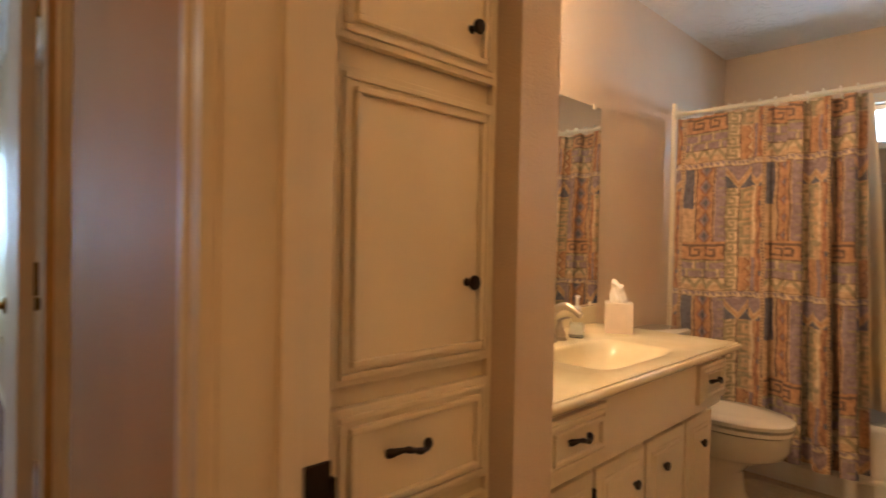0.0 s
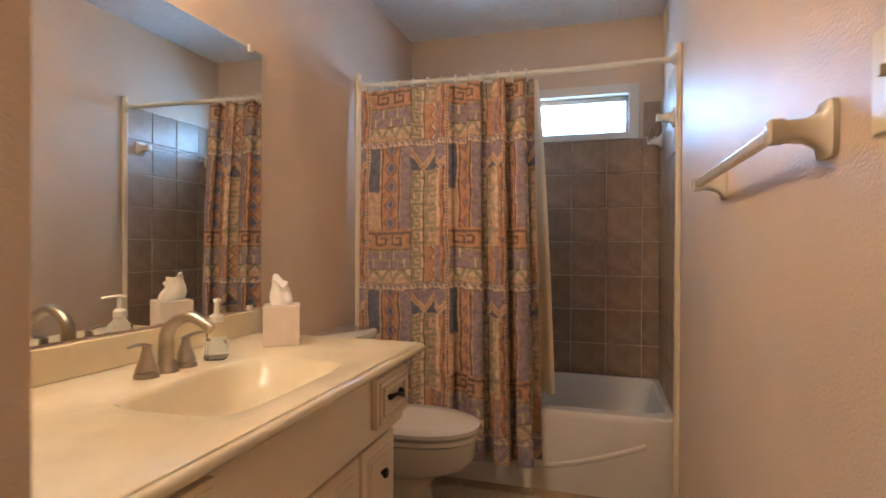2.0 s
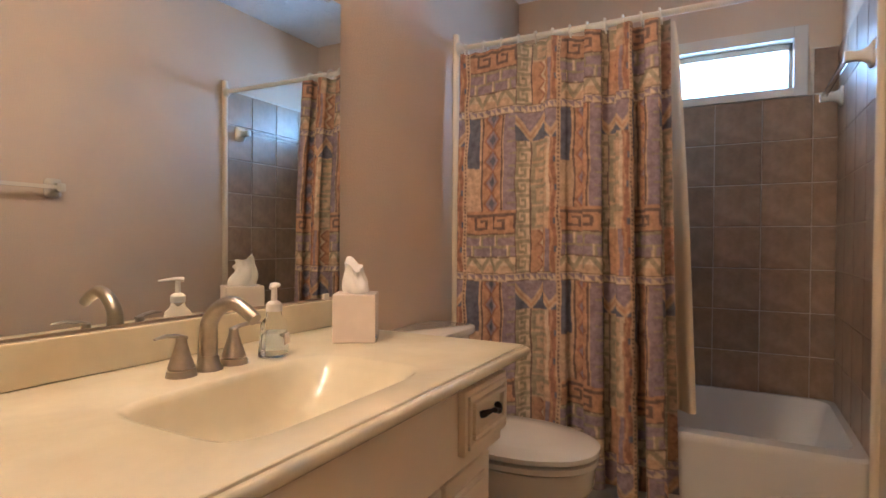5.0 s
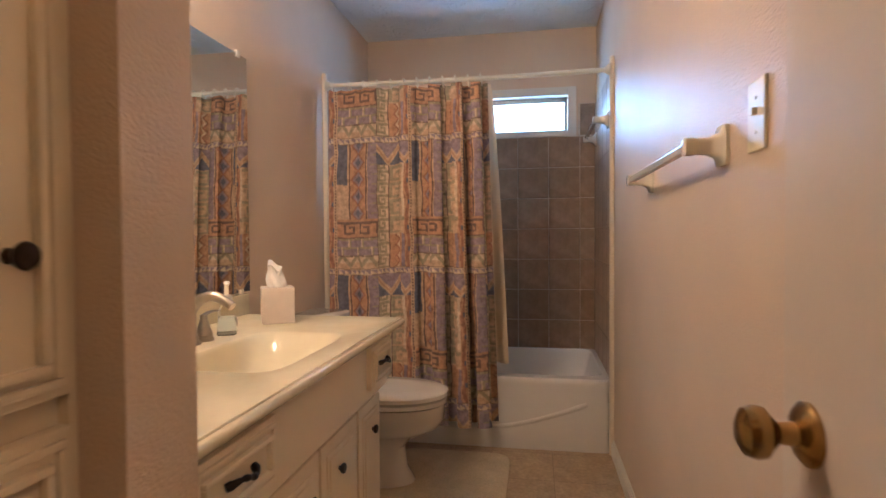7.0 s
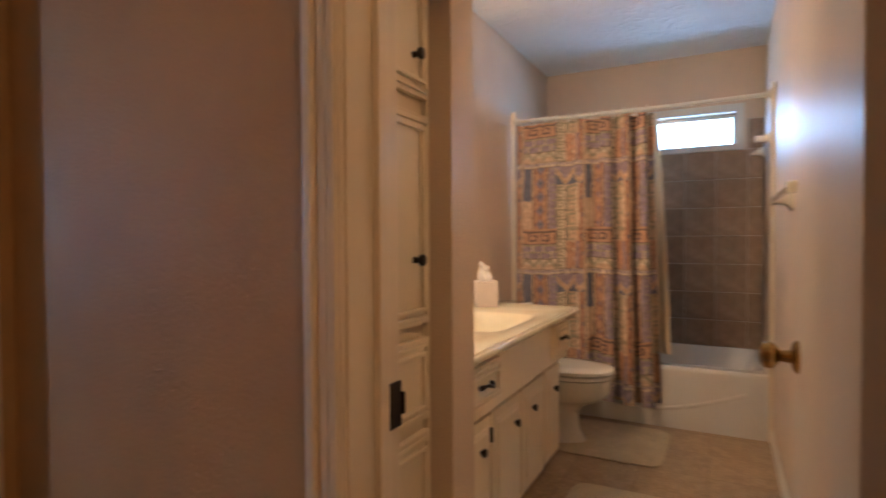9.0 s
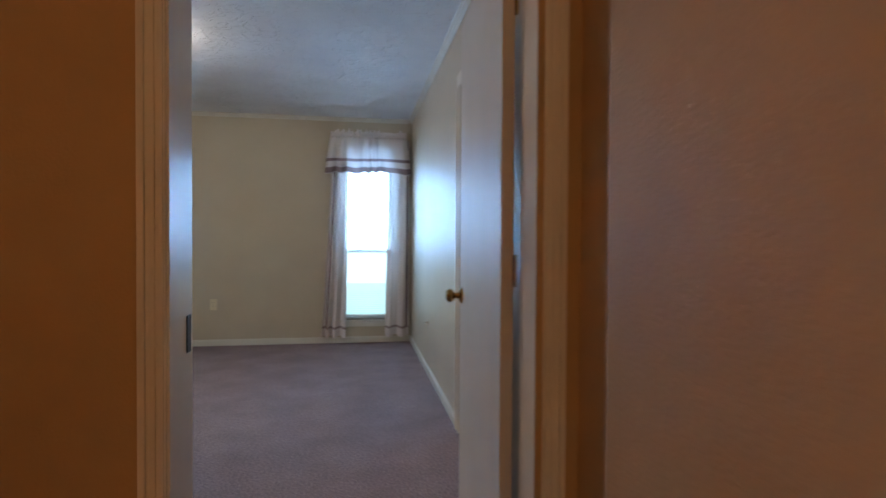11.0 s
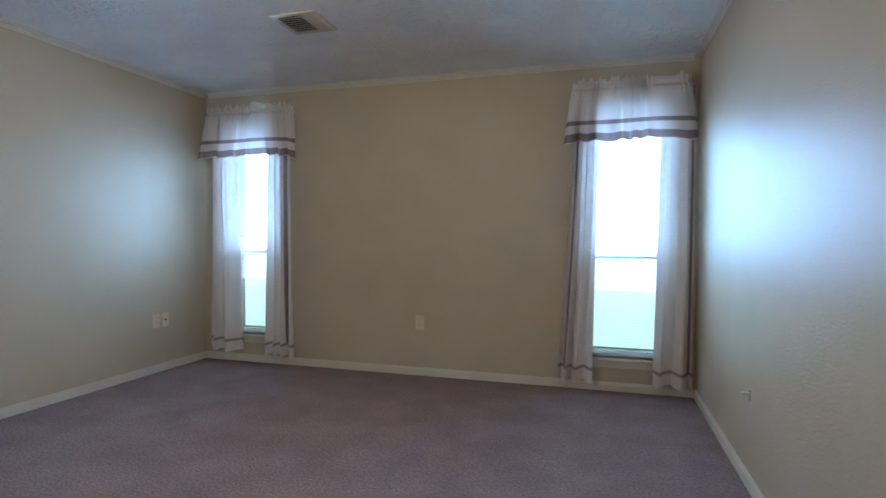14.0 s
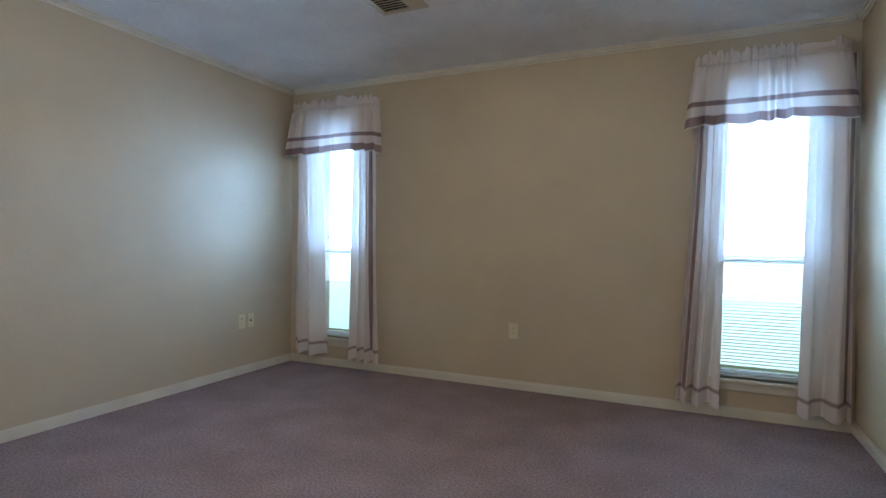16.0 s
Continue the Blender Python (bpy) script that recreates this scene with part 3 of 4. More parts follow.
def slab_with_bowl():
    bm = bmesh.new()
    n = 64
    x0, x1, y0, y1 = 1.602, 2.865, 0.889, 1.518
    outer, edge = [], []
    for k in range(n):
        a = 2 * math.pi * (k + 0.5) / n
        c, s_ = math.cos(a), math.sin(a)
        cx, cy = SX, SY
        tx = ((x1 - cx) / c if c > 0 else (x0 - cx) / c) if abs(c) > 1e-6 else 1e9
        ty = ((y1 - cy) / s_ if s_ > 0 else (y0 - cy) / s_) if abs(s_) > 1e-6 else 1e9
        t = min(tx, ty)
        outer.append((cx + c * t, cy + s_ * t))
    for (ox, oy) in ((x0, y0), (x1, y0), (x0, y1), (x1, y1)):
        k = min(range(n), key=lambda i: (outer[i][0] - ox) ** 2 + (outer[i][1] - oy) ** 2)
        outer[k] = (ox, oy)
    rings = [[bm.verts.new((x, y, ZT)) for x, y in outer]]

    def lp(f, z, dx=0.0, dy=0.0, p=5.0):
        ring = []
        for k in range(n):
            a = 2 * math.pi * (k + 0.5) / n
            c, s_ = math.cos(a), math.sin(a)
            r = 1.0 / ((abs(c) / SHX) ** p + (abs(s_) / SHY) ** p) ** (1 / p)
            ring.append(bm.verts.new((SX + dx + c * r * f, SY + dy + s_ * r * f, z)))
        return ring
    rings += [lp(1.05, ZT, 0, 0, 6), lp(1.0, ZT - 0.004, 0, 0, 6), lp(0.97, ZT - 0.014, -0.006), lp(0.93, ZT - 0.034, -0.014, 0, 4.5), lp(0.87, ZT - 0.060, -0.026, 0, 4), lp(0.79, ZT - 0.088, -0.042, 0, 3.5), lp(0.66, ZT - 0.114, -0.058, 0, 3), lp(0.46, ZT - 0.133, -0.068, 0, 2.5), lp(0.10, ZT - 0.142, -0.070, 0, 2)]
    for a, b in zip(rings, rings[1:]):
        for k in range(n):
            bm.faces.new((a[k], a[(k + 1) % n], b[(k + 1) % n], b[k]))
    bm.faces.new(rings[-1])
    return bm


part("slab", slab_with_bowl(), marble, top, "", True)
bm = bmesh.new()
edge = [(0.0, 0.0), (-0.003, -0.0015), (-0.004, -0.005)] + [(-0.004 - 0.013 * math.sin(q), -0.018 + 0.013 * math.cos(q)) for q in np.linspace(0.15, 2.9, 10)] + [(-0.004, -0.034), (0.004, -0.038), (0.035, -0.038)]
# rolled front and end edge, mitred at the corner
front = []
for k, (o, h) in enumerate(edge):
    front.append([bm.verts.new((1.602, 0.889 + o, ZT + h)), bm.verts.new((2.865 - o, 0.889 + o, ZT + h)), bm.verts.new((2.865 - o, 1.518, ZT + h))])
for a, b in zip(front, front[1:]):
    for k in range(2):
        bm.faces.new((a[k], a[k + 1], b[k + 1], b[k]))
part("rolled_edge", bm, marble, top, "", True)
part("backsplash", boxes((1.602, 2.865, 1.497, 1.5185, ZT + 0.001, 0.888), bevel=0.004), marble, top)
part("drain", lathe([(0.001, 0), (0.022, 0), (0.024, 0.003), (0.014, 0.006), (0.001, 0.006)], 24, "z", (SX - 0.070, SY, ZT - 0.143)), nickel, top, "", True)

# mirror
mir = thing("mirror", 0, 0, 0, 0, "large frameless wall mirror above the vanity", "mirror")
part("glass", boxes((1.62, 2.895, 1.512, 1.518, 0.895, 1.815)), mirror_mat, mir)
for x, z in ((2.83, 1.812), (2.83, 0.893), (1.75, 1.812), (1.75, 0.893)):
    part("clip", boxes((x - 0.012, x + 0.012, 1.507, 1.519, z - 0.012, z + 0.014), bevel=0.003), ceramic, mir)

# vanity light above the mirror
bar = thing("vanity_light", 0, 0, 0, 0, "lit globe light bar above the mirror", "wall lamp")
part("back_plate", boxes((1.72, 2.30, 1.490, 1.519, 2.10, 2.20), bevel=0.006), nickel, bar)
for k in range(4):
    x = 1.80 + 0.14 * k
    part("globe", lathe([(0.001, -0.05)] + [(0.05 * math.cos(a), 0.05 * math.sin(a)) for a in np.linspace(-1.4, 1.4, 11)] + [(0.001, 0.05)], 20, "z", (x, 1.42, 2.15)), globe_mat, bar, "", True)
    part("socket", lathe([(0.001, 1.489), (0.022, 1.489), (0.020, 1.462), (0.001, 1.462)], 16, "y", (x, 0, 2.15)), nickel, bar, "", True)

# faucet
fau = thing("faucet", 2.283, 1.348, ZT, 0, "brushed nickel two handle arched bathroom faucet", "faucet")
part("base", lathe([(0.001, 0), (0.028, 0), (0.027, 0.006), (0.022, 0.012), (0.019, 0.030), (0.001, 0.030)], 24), nickel, fau, "", True)
q = np.linspace(0, 1, 22)
arch = [(0.004 * k, 0.004 - 0.002 * math.sin(k * 3) - 0.132 * max(0.0, (k - 0.30) / 0.70) ** 1.35, 0.012 + 0.128 * math.sin(min(1.0, k / 0.78) * math.pi / 2) ** 0.9 - 0.030 * max(0.0, (k - 0.72) / 0.28) ** 1.7) for k in q]
part("spout", tube(arch, [0.0205 - 0.0075 * k ** 0.7 for k in q], 20), nickel, fau, "", True)
for sx in (-1, 1):
    h = part("handle", lathe([(0.001, 0), (0.029, 0), (0.028, 0.004), (0.027, 0.012), (0.0235, 0.0135), (0.0235, 0.0155), (0.0255, 0.017), (0.0225, 0.026), (0.016, 0.045), (0.010, 0.066), (0.010, 0.076), (0.001, 0.079)], 24, "z", (sx * 0.062, 0, 0)), nickel, fau, "", True)
    part("lever", tube([(sx * 0.055, 0, 0.073), (sx * 0.075, -0.004, 0.080), (sx * 0.10, -0.008, 0.083), (sx * 0.125, -0.012, 0.081)], [0.009, 0.008, 0.0075, 0.004], 12, 0.55), nickel, h, "", True)

# soap bottle
soap = thing("soap_dispenser", 2.452, 1.340, ZT, 28, "clear pump bottle half full of blue soap", "soap dispenser")
soap.scale = (1.18, 1.18, 1.15)
part("bottle", loft([rounded(0, 0, 0.034, 0.024, 0.001), rounded(0, 0, 0.035, 0.025, 0.006), rounded(0, 0, 0.030, 0.022, 0.045), rounded(0, 0, 0.026, 0.021, 0.066), rounded(0, 0, 0.016, 0.015, 0.078, 2), rounded(0, 0, 0.013, 0.013, 0.092, 2)]), bottle_clear, soap, "", True)
part("liquid", loft([rounded(0, 0, 0.031, 0.021, 0.004), rounded(0, 0, 0.0285, 0.020, 0.040), rounded(0, 0, 0.027, 0.0195, 0.046)]), soap_blue, soap, "pale blue liquid soap", True)
pm = part("pump", lathe([(0.001, 0.088), (0.0155, 0.088), (0.0155, 0.102), (0.011, 0.107), (0.0062, 0.109), (0.0055, 0.135), (0.001, 0.136)], 20), paper, soap, "white pump head", True)
part("nozzle", tube([(0.012, 0, 0.139), (-0.005, 0, 0.141), (-0.038, -0.006, 0.137)], [0.009, 0.0075, 0.004], 12, 0.6), paper, pm, "", True)
part("label", boxes((-0.014, 0.014, -0.0262, -0.0240, 0.022, 0.044)), carton, soap)

# tissue box
tis = thing("tissue_box", 2.700, 1.295, ZT + 0.001, 31, "pale pink cube tissue box with a tissue standing out", "tissue box")
part("carton", boxes((-0.055, 0.055, -0.055, 0.055, 0, 0.125), bevel=0.003), carton, tis)
part("printed_mark", boxes((-0.040, -0.028, -0.0562, -0.0548, 0.010, 0.018)), ink, tis)
part("slot", lathe([(0.001, 0.1245), (0.030, 0.1245), (0.028, 0.1262), (0.001, 0.1262)], 20), paper, tis)
K = 60
loops = []
for h in np.linspace(0, 1, 14):
    w = 0.034 - 0.008 * h + 0.004 * math.sin(6 * h)
    ring = []
    for a in np.linspace(0, 2 * math.pi, K, endpoint=False):
        crease = 1 + 0.22 * abs(math.sin(2.5 * a + 2.0 * h)) + 0.12 * math.sin(7 * a - 4 * h) * h
        ring.append((0.012 * h * math.sin(3 * h) + w * crease * math.cos(a), 0.85 * w * crease * math.sin(a) + 0.008 * h, 0.126 + 0.075 * h + (0.014 * math.sin(a + 0.8) + 0.007 * math.sin(3 * a)) * h))
    loops.append(ring)
part("tissue", loft(loops), paper, tis, "crumpled white tissue", True)

# ---- toilet ----
TX = 3.235
toi = thing("toilet", TX, 0, 0, 0, "almond porcelain toilet with closed lid", "toilet")
tank = part("tank", loft([rounded(0, 1.400, 0.205, 0.090, 0.37, 6), rounded(0, 1.400, 0.215, 0.096, 0.40, 6), rounded(0, 1.400, 0.225, 0.100, 0.715, 6)]), porcelain, toi, "", True)
part("tank_lid", loft([rounded(0, 1.396, 0.236, 0.110, 0.716, 7), rounded(0, 1.396, 0.240, 0.114, 0.724, 7), rounded(0, 1.396, 0.238, 0.112, 0.742, 7), rounded(0, 1.396, 0.226, 0.100, 0.748, 7)]), porcelain, tank, "", True)
part("flush_lever", tube([(-0.18, 1.298, 0.66), (-0.18, 1.285, 0.66), (-0.12, 1.280, 0.655)], [0.012, 0.008, 0.006], 10), nickel, tank, "", True)


def egg(hx, y0, y1, z, p=2.3, steps=44):
    """An oval, blunter at the back, from y0 (front) to y1."""
    cy, hy = (y0 + y1) / 2, (y1 - y0) / 2
    out = []
    for k in range(steps):
        a = 2 * math.pi * k / steps
        c, s_ = math.cos(a), math.sin(a)
        wide = 1.0 + 0.10 * s_
        out.append((hx * wide * math.copysign(abs(c) ** (2 / p), c), cy + hy * math.copysign(abs(s_) ** (2 / p), s_), z))
    return out


part("bowl", loft([egg(0.112, 0.92, 1.33, 0.0), egg(0.112, 0.92, 1.33, 0.02), egg(0.094, 0.955, 1.30, 0.08), egg(0.088, 0.965, 1.30, 0.17), egg(0.105, 0.93, 1.30, 0.215), egg(0.142, 0.855, 1.30, 0.245), egg(0.168, 0.805, 1.30, 0.272), egg(0.179, 0.786, 1.30, 0.305), egg(0.182, 0.782, 1.30, 0.372)]), porcelain, toi, "", True)
part("seat", loft([egg(0.180, 0.780, 1.26, 0.376), egg(0.187, 0.772, 1.26, 0.380), egg(0.187, 0.772, 1.26, 0.396), egg(0.182, 0.777, 1.26, 0.399)]), porcelain, toi, "", True)
part("lid", loft([egg(0.180, 0.778, 1.27, 0.405), egg(0.189, 0.769, 1.27, 0.409), egg(0.189, 0.769, 1.27, 0.424), egg(0.172, 0.79, 1.25, 0.432), egg(0.10, 0.88, 1.18, 0.4355)]), porcelain, toi, "", True)
part("bolt_cap", lathe([(0.012, 0), (0.012, 0.012), (0.006, 0.018), (0.001, 0.018)], 14, "z", (-0.125, 1.10, 0.0)), porcelain, toi, "", True)

# ---- tub ----
tub = thing("bathtub", 0, 0, 0, 0, "white enamelled alcove bathtub", "bathtub")
TX0, TZ = 3.705, 0.372
loops = [rounded(4.0965, 0.76, 0.3915, 0.752, 0.0, 30), rounded(4.0965, 0.76, 0.3915, 0.752, TZ - 0.03, 30), rounded(4.0965, 0.76, 0.3905, 0.752, TZ - 0.01, 28), rounded(4.0965, 0.76, 0.382, 0.748, TZ, 24)]
inner = [rounded(4.118, 0.76, 0.338, 0.722, TZ, 14), rounded(4.118, 0.76, 0.328, 0.712, TZ - 0.012, 14), rounded(4.115, 0.76, 0.295, 0.660, 0.16, 9), rounded(4.105, 0.76, 0.255, 0.60, 0.085, 7), rounded(4.105, 0.76, 0.12, 0.38, 0.075, 4)]
part("shell", loft(loops + inner), tub_mat, tub, "", True)
# shallow moulded sweep on the apron
pts = [(TX0 + 0.0205, y, 0.108 + 0.125 * max(0.0, (0.62 - y) / 0.46) ** 1.5) for y in np.linspace(1.42, 0.13, 40)]
part("apron_ridge", tube(pts, 0.024, 24), tub_mat, tub, "", True)
part("drain_cover", lathe([(0.001, 0.0), (0.034, 0.0), (0.030, 0.006), (0.001, 0.008)], 20, "z", (4.105, 1.2, 0.078)), nickel, tub, "", True)

for nm, y in (("tub_edge_trim", 0.006), ("tub_edge_trim", 1.514)):
    tr = tube([(3.70, y, 0.0), (3.70, y, 1.0), (3.70, y, 1.99)], 0.016, 14)
    structure(nm, tr, cream_enamel, "cream vertical trim strip where the tile ends", "trim")

# shower rod, rings and curtain
rod = thing("shower_rod", 0, 0, 0, 0, "white metal shower curtain rod", "curtain rod")
part("pole", tube([(3.695, 0.03, 1.925), (3.695, 0.5, 1.918), (3.695, 1.0, 1.918), (3.695, 1.49, 1.925)], 0.0125, 18), white_trim, rod, "", True)
for y, s_ in ((0.022, 1), (1.498, -1)):
    part("flange", lathe([(0.001, 0), (0.028, 0), (0.026, 0.008 * s_), (0.016, 0.022 * s_), (0.001, 0.022 * s_)], 20, "y", (3.695, y, 1.925)), white_trim, rod, "", True)

PAL = {k: np.array(v) for k, v in dict(orange=(0.49, 0.285, 0.18), rust=(0.33, 0.165, 0.115), tan=(0.57, 0.41, 0.28), cream=(0.64, 0.52, 0.38), purple=(0.29, 0.235, 0.28), slate=(0.125, 0.14, 0.20), olive=(0.34, 0.30, 0.215), dark=(0.16, 0.11, 0.095)).items()}


def cloth_print(u, v):
    """Colours of the printed cloth at u metres across and v metres down: bands of keys, zigzags, bricks and diamonds."""
    out = np.empty(u.shape + (3,))
    out[:] = PAL["tan"]
    pu, pv = 0.50, 0.682
    wob = 0.0022 * np.sin(31 * v + 9 * u) + 0.0018 * np.sin(67 * u + 23 * v)
    a, b = np.mod(u + 0.472 + wob, pu), np.mod(v + 0.0015 * np.sin(45 * u), pv)
    a = np.where(a < 0.02, a, np.where(a < 0.275, 0.02 + (a - 0.02) * 0.175 / 0.255, a - 0.08))

    def put(mask, c):
        out[mask] = PAL[c]

    def spiral(x, y, w, h, th):
        """Square key in a cell w by h."""
        x, y = x / w, y / h
        t = th / w
        k = (y < t * 1.2) | ((x < t) & (y < 0.92)) | ((y > 0.92 - t) & (y < 0.92) & (x < 0.8)) | ((x > 0.8 - t) & (x < 0.8) & (y > 0.32) & (y < 0.92)) | ((y > 0.32) & (y < 0.32 + t) & (x > 0.34) & (x < 0.8))
        return k

    c0, c1, c2, c3, c4 = a < 0.020, (a >= 0.020) & (a < 0.195), (a >= 0.195) & (a < 0.262), (a >= 0.262) & (a < 0.395), a >= 0.392
    A, T, M, C = b < 0.255, (b >= 0.255) & (b < 0.29), (b >= 0.29) & (b < 0.405), b >= 0.405
    # bead column
    put(c0, "tan")
    put(c0 & (np.mod(b, 0.016) < 0.009) & (a > 0.006) & (a < 0.014), "dark")
    # block column
    k = c1 & A
    put(k & (b < 0.095), "orange")
    put(k & (b < 0.095) & spiral(np.mod(a - 0.045, 0.072), np.mod(b - 0.012, 0.08), 0.06, 0.07, 0.009), "dark")
    put(k & (b >= 0.095) & (b < 0.19), "olive")
    row = np.floor((b - 0.10) / 0.043)
    put(k & (b >= 0.10) & (b < 0.186) & (np.mod(a + 0.03 * row, 0.066) > 0.012) & (np.mod(b - 0.10, 0.043) > 0.009), "purple")
    put(k & (b >= 0.095) & (b < 0.19) & (np.mod(a + 0.03 * row, 0.066) < 0.006), "cream")
    put(k & (b >= 0.19) & (b < 0.225), "cream")
    put(k & (b >= 0.225), "tan")
    hill = 0.255 - 0.055 * np.abs(np.mod(a - 0.04, 0.06) / 0.06 - 0.5) * 2
    k2 = c1 & ((b > hill - 0.03) & (b < hill))
    put(k2 & (b > 0.19), "olive")
    put(c1 & ((np.abs(b - 0.095) < 0.003) | (np.abs(b - 0.19) < 0.0025)), "dark")
    k = c1 & (M | C)
    put(k, "tan")
    put(k & (a < 0.062) & (b < 0.50), "slate")
    put(k & (a < 0.062) & (b >= 0.50), "tan")
    dz = np.abs(np.mod(b - 0.30, 0.088) / 0.044 - 1) * 0.030
    k3 = k & (a >= 0.075) & (a < 0.15)
    put(k3, "orange")
    put(k3 & (np.abs(a - 0.112) < dz + 0.006), "rust")
    put(k3 & (np.abs(a - 0.112) < dz - 0.003), "purple")
    put(k3 & (np.abs(a - 0.112) < dz - 0.015), "slate")
    put(k & ((np.abs(a - 0.072) < 0.003) | (np.abs(a - 0.152) < 0.003)), "dark")
    put(k & (a >= 0.158), "purple")
    put(k & (a >= 0.172) & (np.mod(b, 0.05) < 0.006), "olive")
    # key column
    put(c2, "cream")
    put(c2 & spiral(a - 0.202, np.mod(b, 0.062), 0.052, 0.062, 0.010), "olive")
    put(c2 & ((a < 0.1985) | (a > 0.2585)), "dark")
    # wide column
    k = c3 & A
    put(k & (b < 0.085), "tan")
    put(k & (b < 0.085) & spiral(a - 0.275, b - 0.008, 0.10, 0.075, 0.012), "olive")
    put(k & (b >= 0.085), "orange")
    zig = np.abs(np.mod(b, 0.056) / 0.028 - 1) * 0.034
    put(k & (b >= 0.085) & (np.abs(a - 0.315 - zig) < 0.009), "cream")
    put(k & (b >= 0.085) & (np.abs(a - 0.297 - zig) < 0.006), "rust")
    put(k & (b >= 0.085) & (a > 0.375), "purple")
    k = c3 & C
    put(k, "tan")
    put(k & spiral(a - 0.272, np.mod(b - 0.41, 0.088), 0.095, 0.086, 0.015), "olive")
    put(k & (a > 0.378), "cream")
    put(c3 & ((a < 0.2655) | (a > 0.392)), "dark")
    # chevron band across the key and wide columns
    w = (c2 | c3 | c4) & M
    put(w, "purple")
    peak = np.abs(np.mod(a - 0.195, 0.1325) / 0.06625 - 1)
    put(w & (b - 0.295 > 0.075 * (1 - peak)) & (b - 0.295 < 0.075 * (1 - peak) + 0.040), "tan")
    put(w & (b - 0.295 > 0.075 * (1 - peak) + 0.016) & (b - 0.295 < 0.075 * (1 - peak) + 0.026), "orange")
    put(w & (b - 0.295 > 0.075 * (1 - peak) + 0.040), "slate")
    # small triangle border
    w = T & ~c0
    put(w, "cream")
    put(w & (np.mod(a, 0.024) / 0.024 > (b - 0.262) / 0.024) & (b > 0.262), "purple")
    put(w & ((b < 0.259) | (b > 0.287)), "dark")
    # stripe column
    k = c4 & (A | C)
    put(k, "rust")
    put(k & (np.mod(a + 0.006 * np.sin(40 * b), 0.028) < 0.010), "orange")
    put(k & (b > 0.45) & (b < 0.56) & (a > 0.43), "tan")
    put(k & (np.abs(np.mod(b, 0.11) - 0.055) < 0.012) & (a > 0.41), "slate")
    soft = (out + np.roll(out, 1, 0) + np.roll(out, 1, 1) + np.roll(out, -1, 0)) / 4
    return 0.45 * soft + 0.47 * out + 0.08 * np.array((0.42, 0.30, 0.23))


cur = thing("shower_curtain", 0, 0, 0, 0, "orange and blue southwestern patterned fabric shower curtain, mostly drawn", "shower curtain")
rows, cols = 440, 560
f = np.linspace(0, 1, cols)[None, :]
g = np.linspace(0, 1, rows)[:, None]
yl, yr = 1.475, 0.635 - 0.045 * g
span = yl - yr
phase = 2 * np.pi * (3.3 * f ** 1.2 + 2.0 * f ** 3)
amp = (0.012 + 0.032 * f ** 0.9) * (0.75 + 0.45 * g)
ys = yl - span * f + amp * 0.45 * np.sin(2 * phase)
xs = 3.666 - 0.030 * np.minimum(1, g * 3) + amp * np.sin(phase + 0.5 * np.sin(3 * g)) + 0.004 * np.sin(2.2 * phase + 4 * g)
zs = 1.893 - 0.008 * np.abs(np.sin(np.pi * 12 * f)) * (1 - np.minimum(1, g * 30)) - (1.745 + 0.012 * np.sin(9 * f) + 0.03 * (1 - f)) * g
arc = np.cumsum(np.sqrt(np.diff(ys, axis=1, prepend=ys[:, :1]) ** 2 + np.diff(xs, axis=1, prepend=xs[:, :1]) ** 2), axis=1)
u = np.broadcast_to(arc[rows // 2][None, :], (rows, cols)) * 1.05
v = np.broadcast_to(g * 1.745, (rows, cols))
sheet("cloth", xs, ys, zs, cloth_print(u, v), print_cloth, cur)
lin_f, lin_g = np.linspace(0, 1, 60)[None, :], np.linspace(0, 1, 40)[:, None]
ly = (0.74 - 0.02 * lin_g) * (1 - lin_f) + (0.612 - 0.085 * lin_g ** 0.7) * lin_f + 0 * lin_g
lx = 3.715 + 0.055 * np.minimum(1, lin_g * 2) + 0.012 * np.sin(lin_f * 12) * (0.4 + lin_g)
lz = 1.89 - 1.46 * lin_g + 0 * lin_f
dye = np.empty(lx.shape + (3,))
dye[:] = (0.78, 0.64, 0.44)
sheet("liner", lx, ly + 0 * lx, lz, dye, drape_mat, cur, "tan plastic liner hanging inside the tub")
for k in range(12):
    y = 1.46 - 0.80 * (k / 11) ** 0.9
    ring = [(3.695 + 0.023 * math.cos(a), y + 0.004 * math.sin(a), 1.910 + 0.029 * math.sin(a)) for a in np.linspace(0, 2 * math.pi, 19)]
    part("ring", tube(ring, 0.0042, 8), white_trim, cur)


# ---- wall fittings of the bathroom ----
def post(parent, x, z, k=1.0, y0=0.0):
    b = part("bracket", loft([rounded(x, z, 0.034 * k, 0.042 * k, 0, 5), rounded(x, z, 0.034 * k, 0.042 * k, 0.008 * k, 5), rounded(x, z, 0.022 * k, 0.026 * k, 0.016 * k, 4), rounded(x, z, 0.015 * k, 0.018 * k, 0.032 * k, 4),
                              rounded(x, z, 0.014 * k, 0.016 * k, 0.055 * k, 4), rounded(x, z, 0.017 * k, 0.018 * k, 0.062 * k, 5), rounded(x, z, 0.017 * k, 0.018 * k, 0.078 * k, 5), rounded(x, z, 0.013 * k, 0.014 * k, 0.081 * k, 5)]), ceramic, parent, "", True)
    for vtx in b.data.vertices:
        px, pz, py = vtx.co
        vtx.co = (px, y0 + py, pz)
    b.data.flip_normals()
    return b


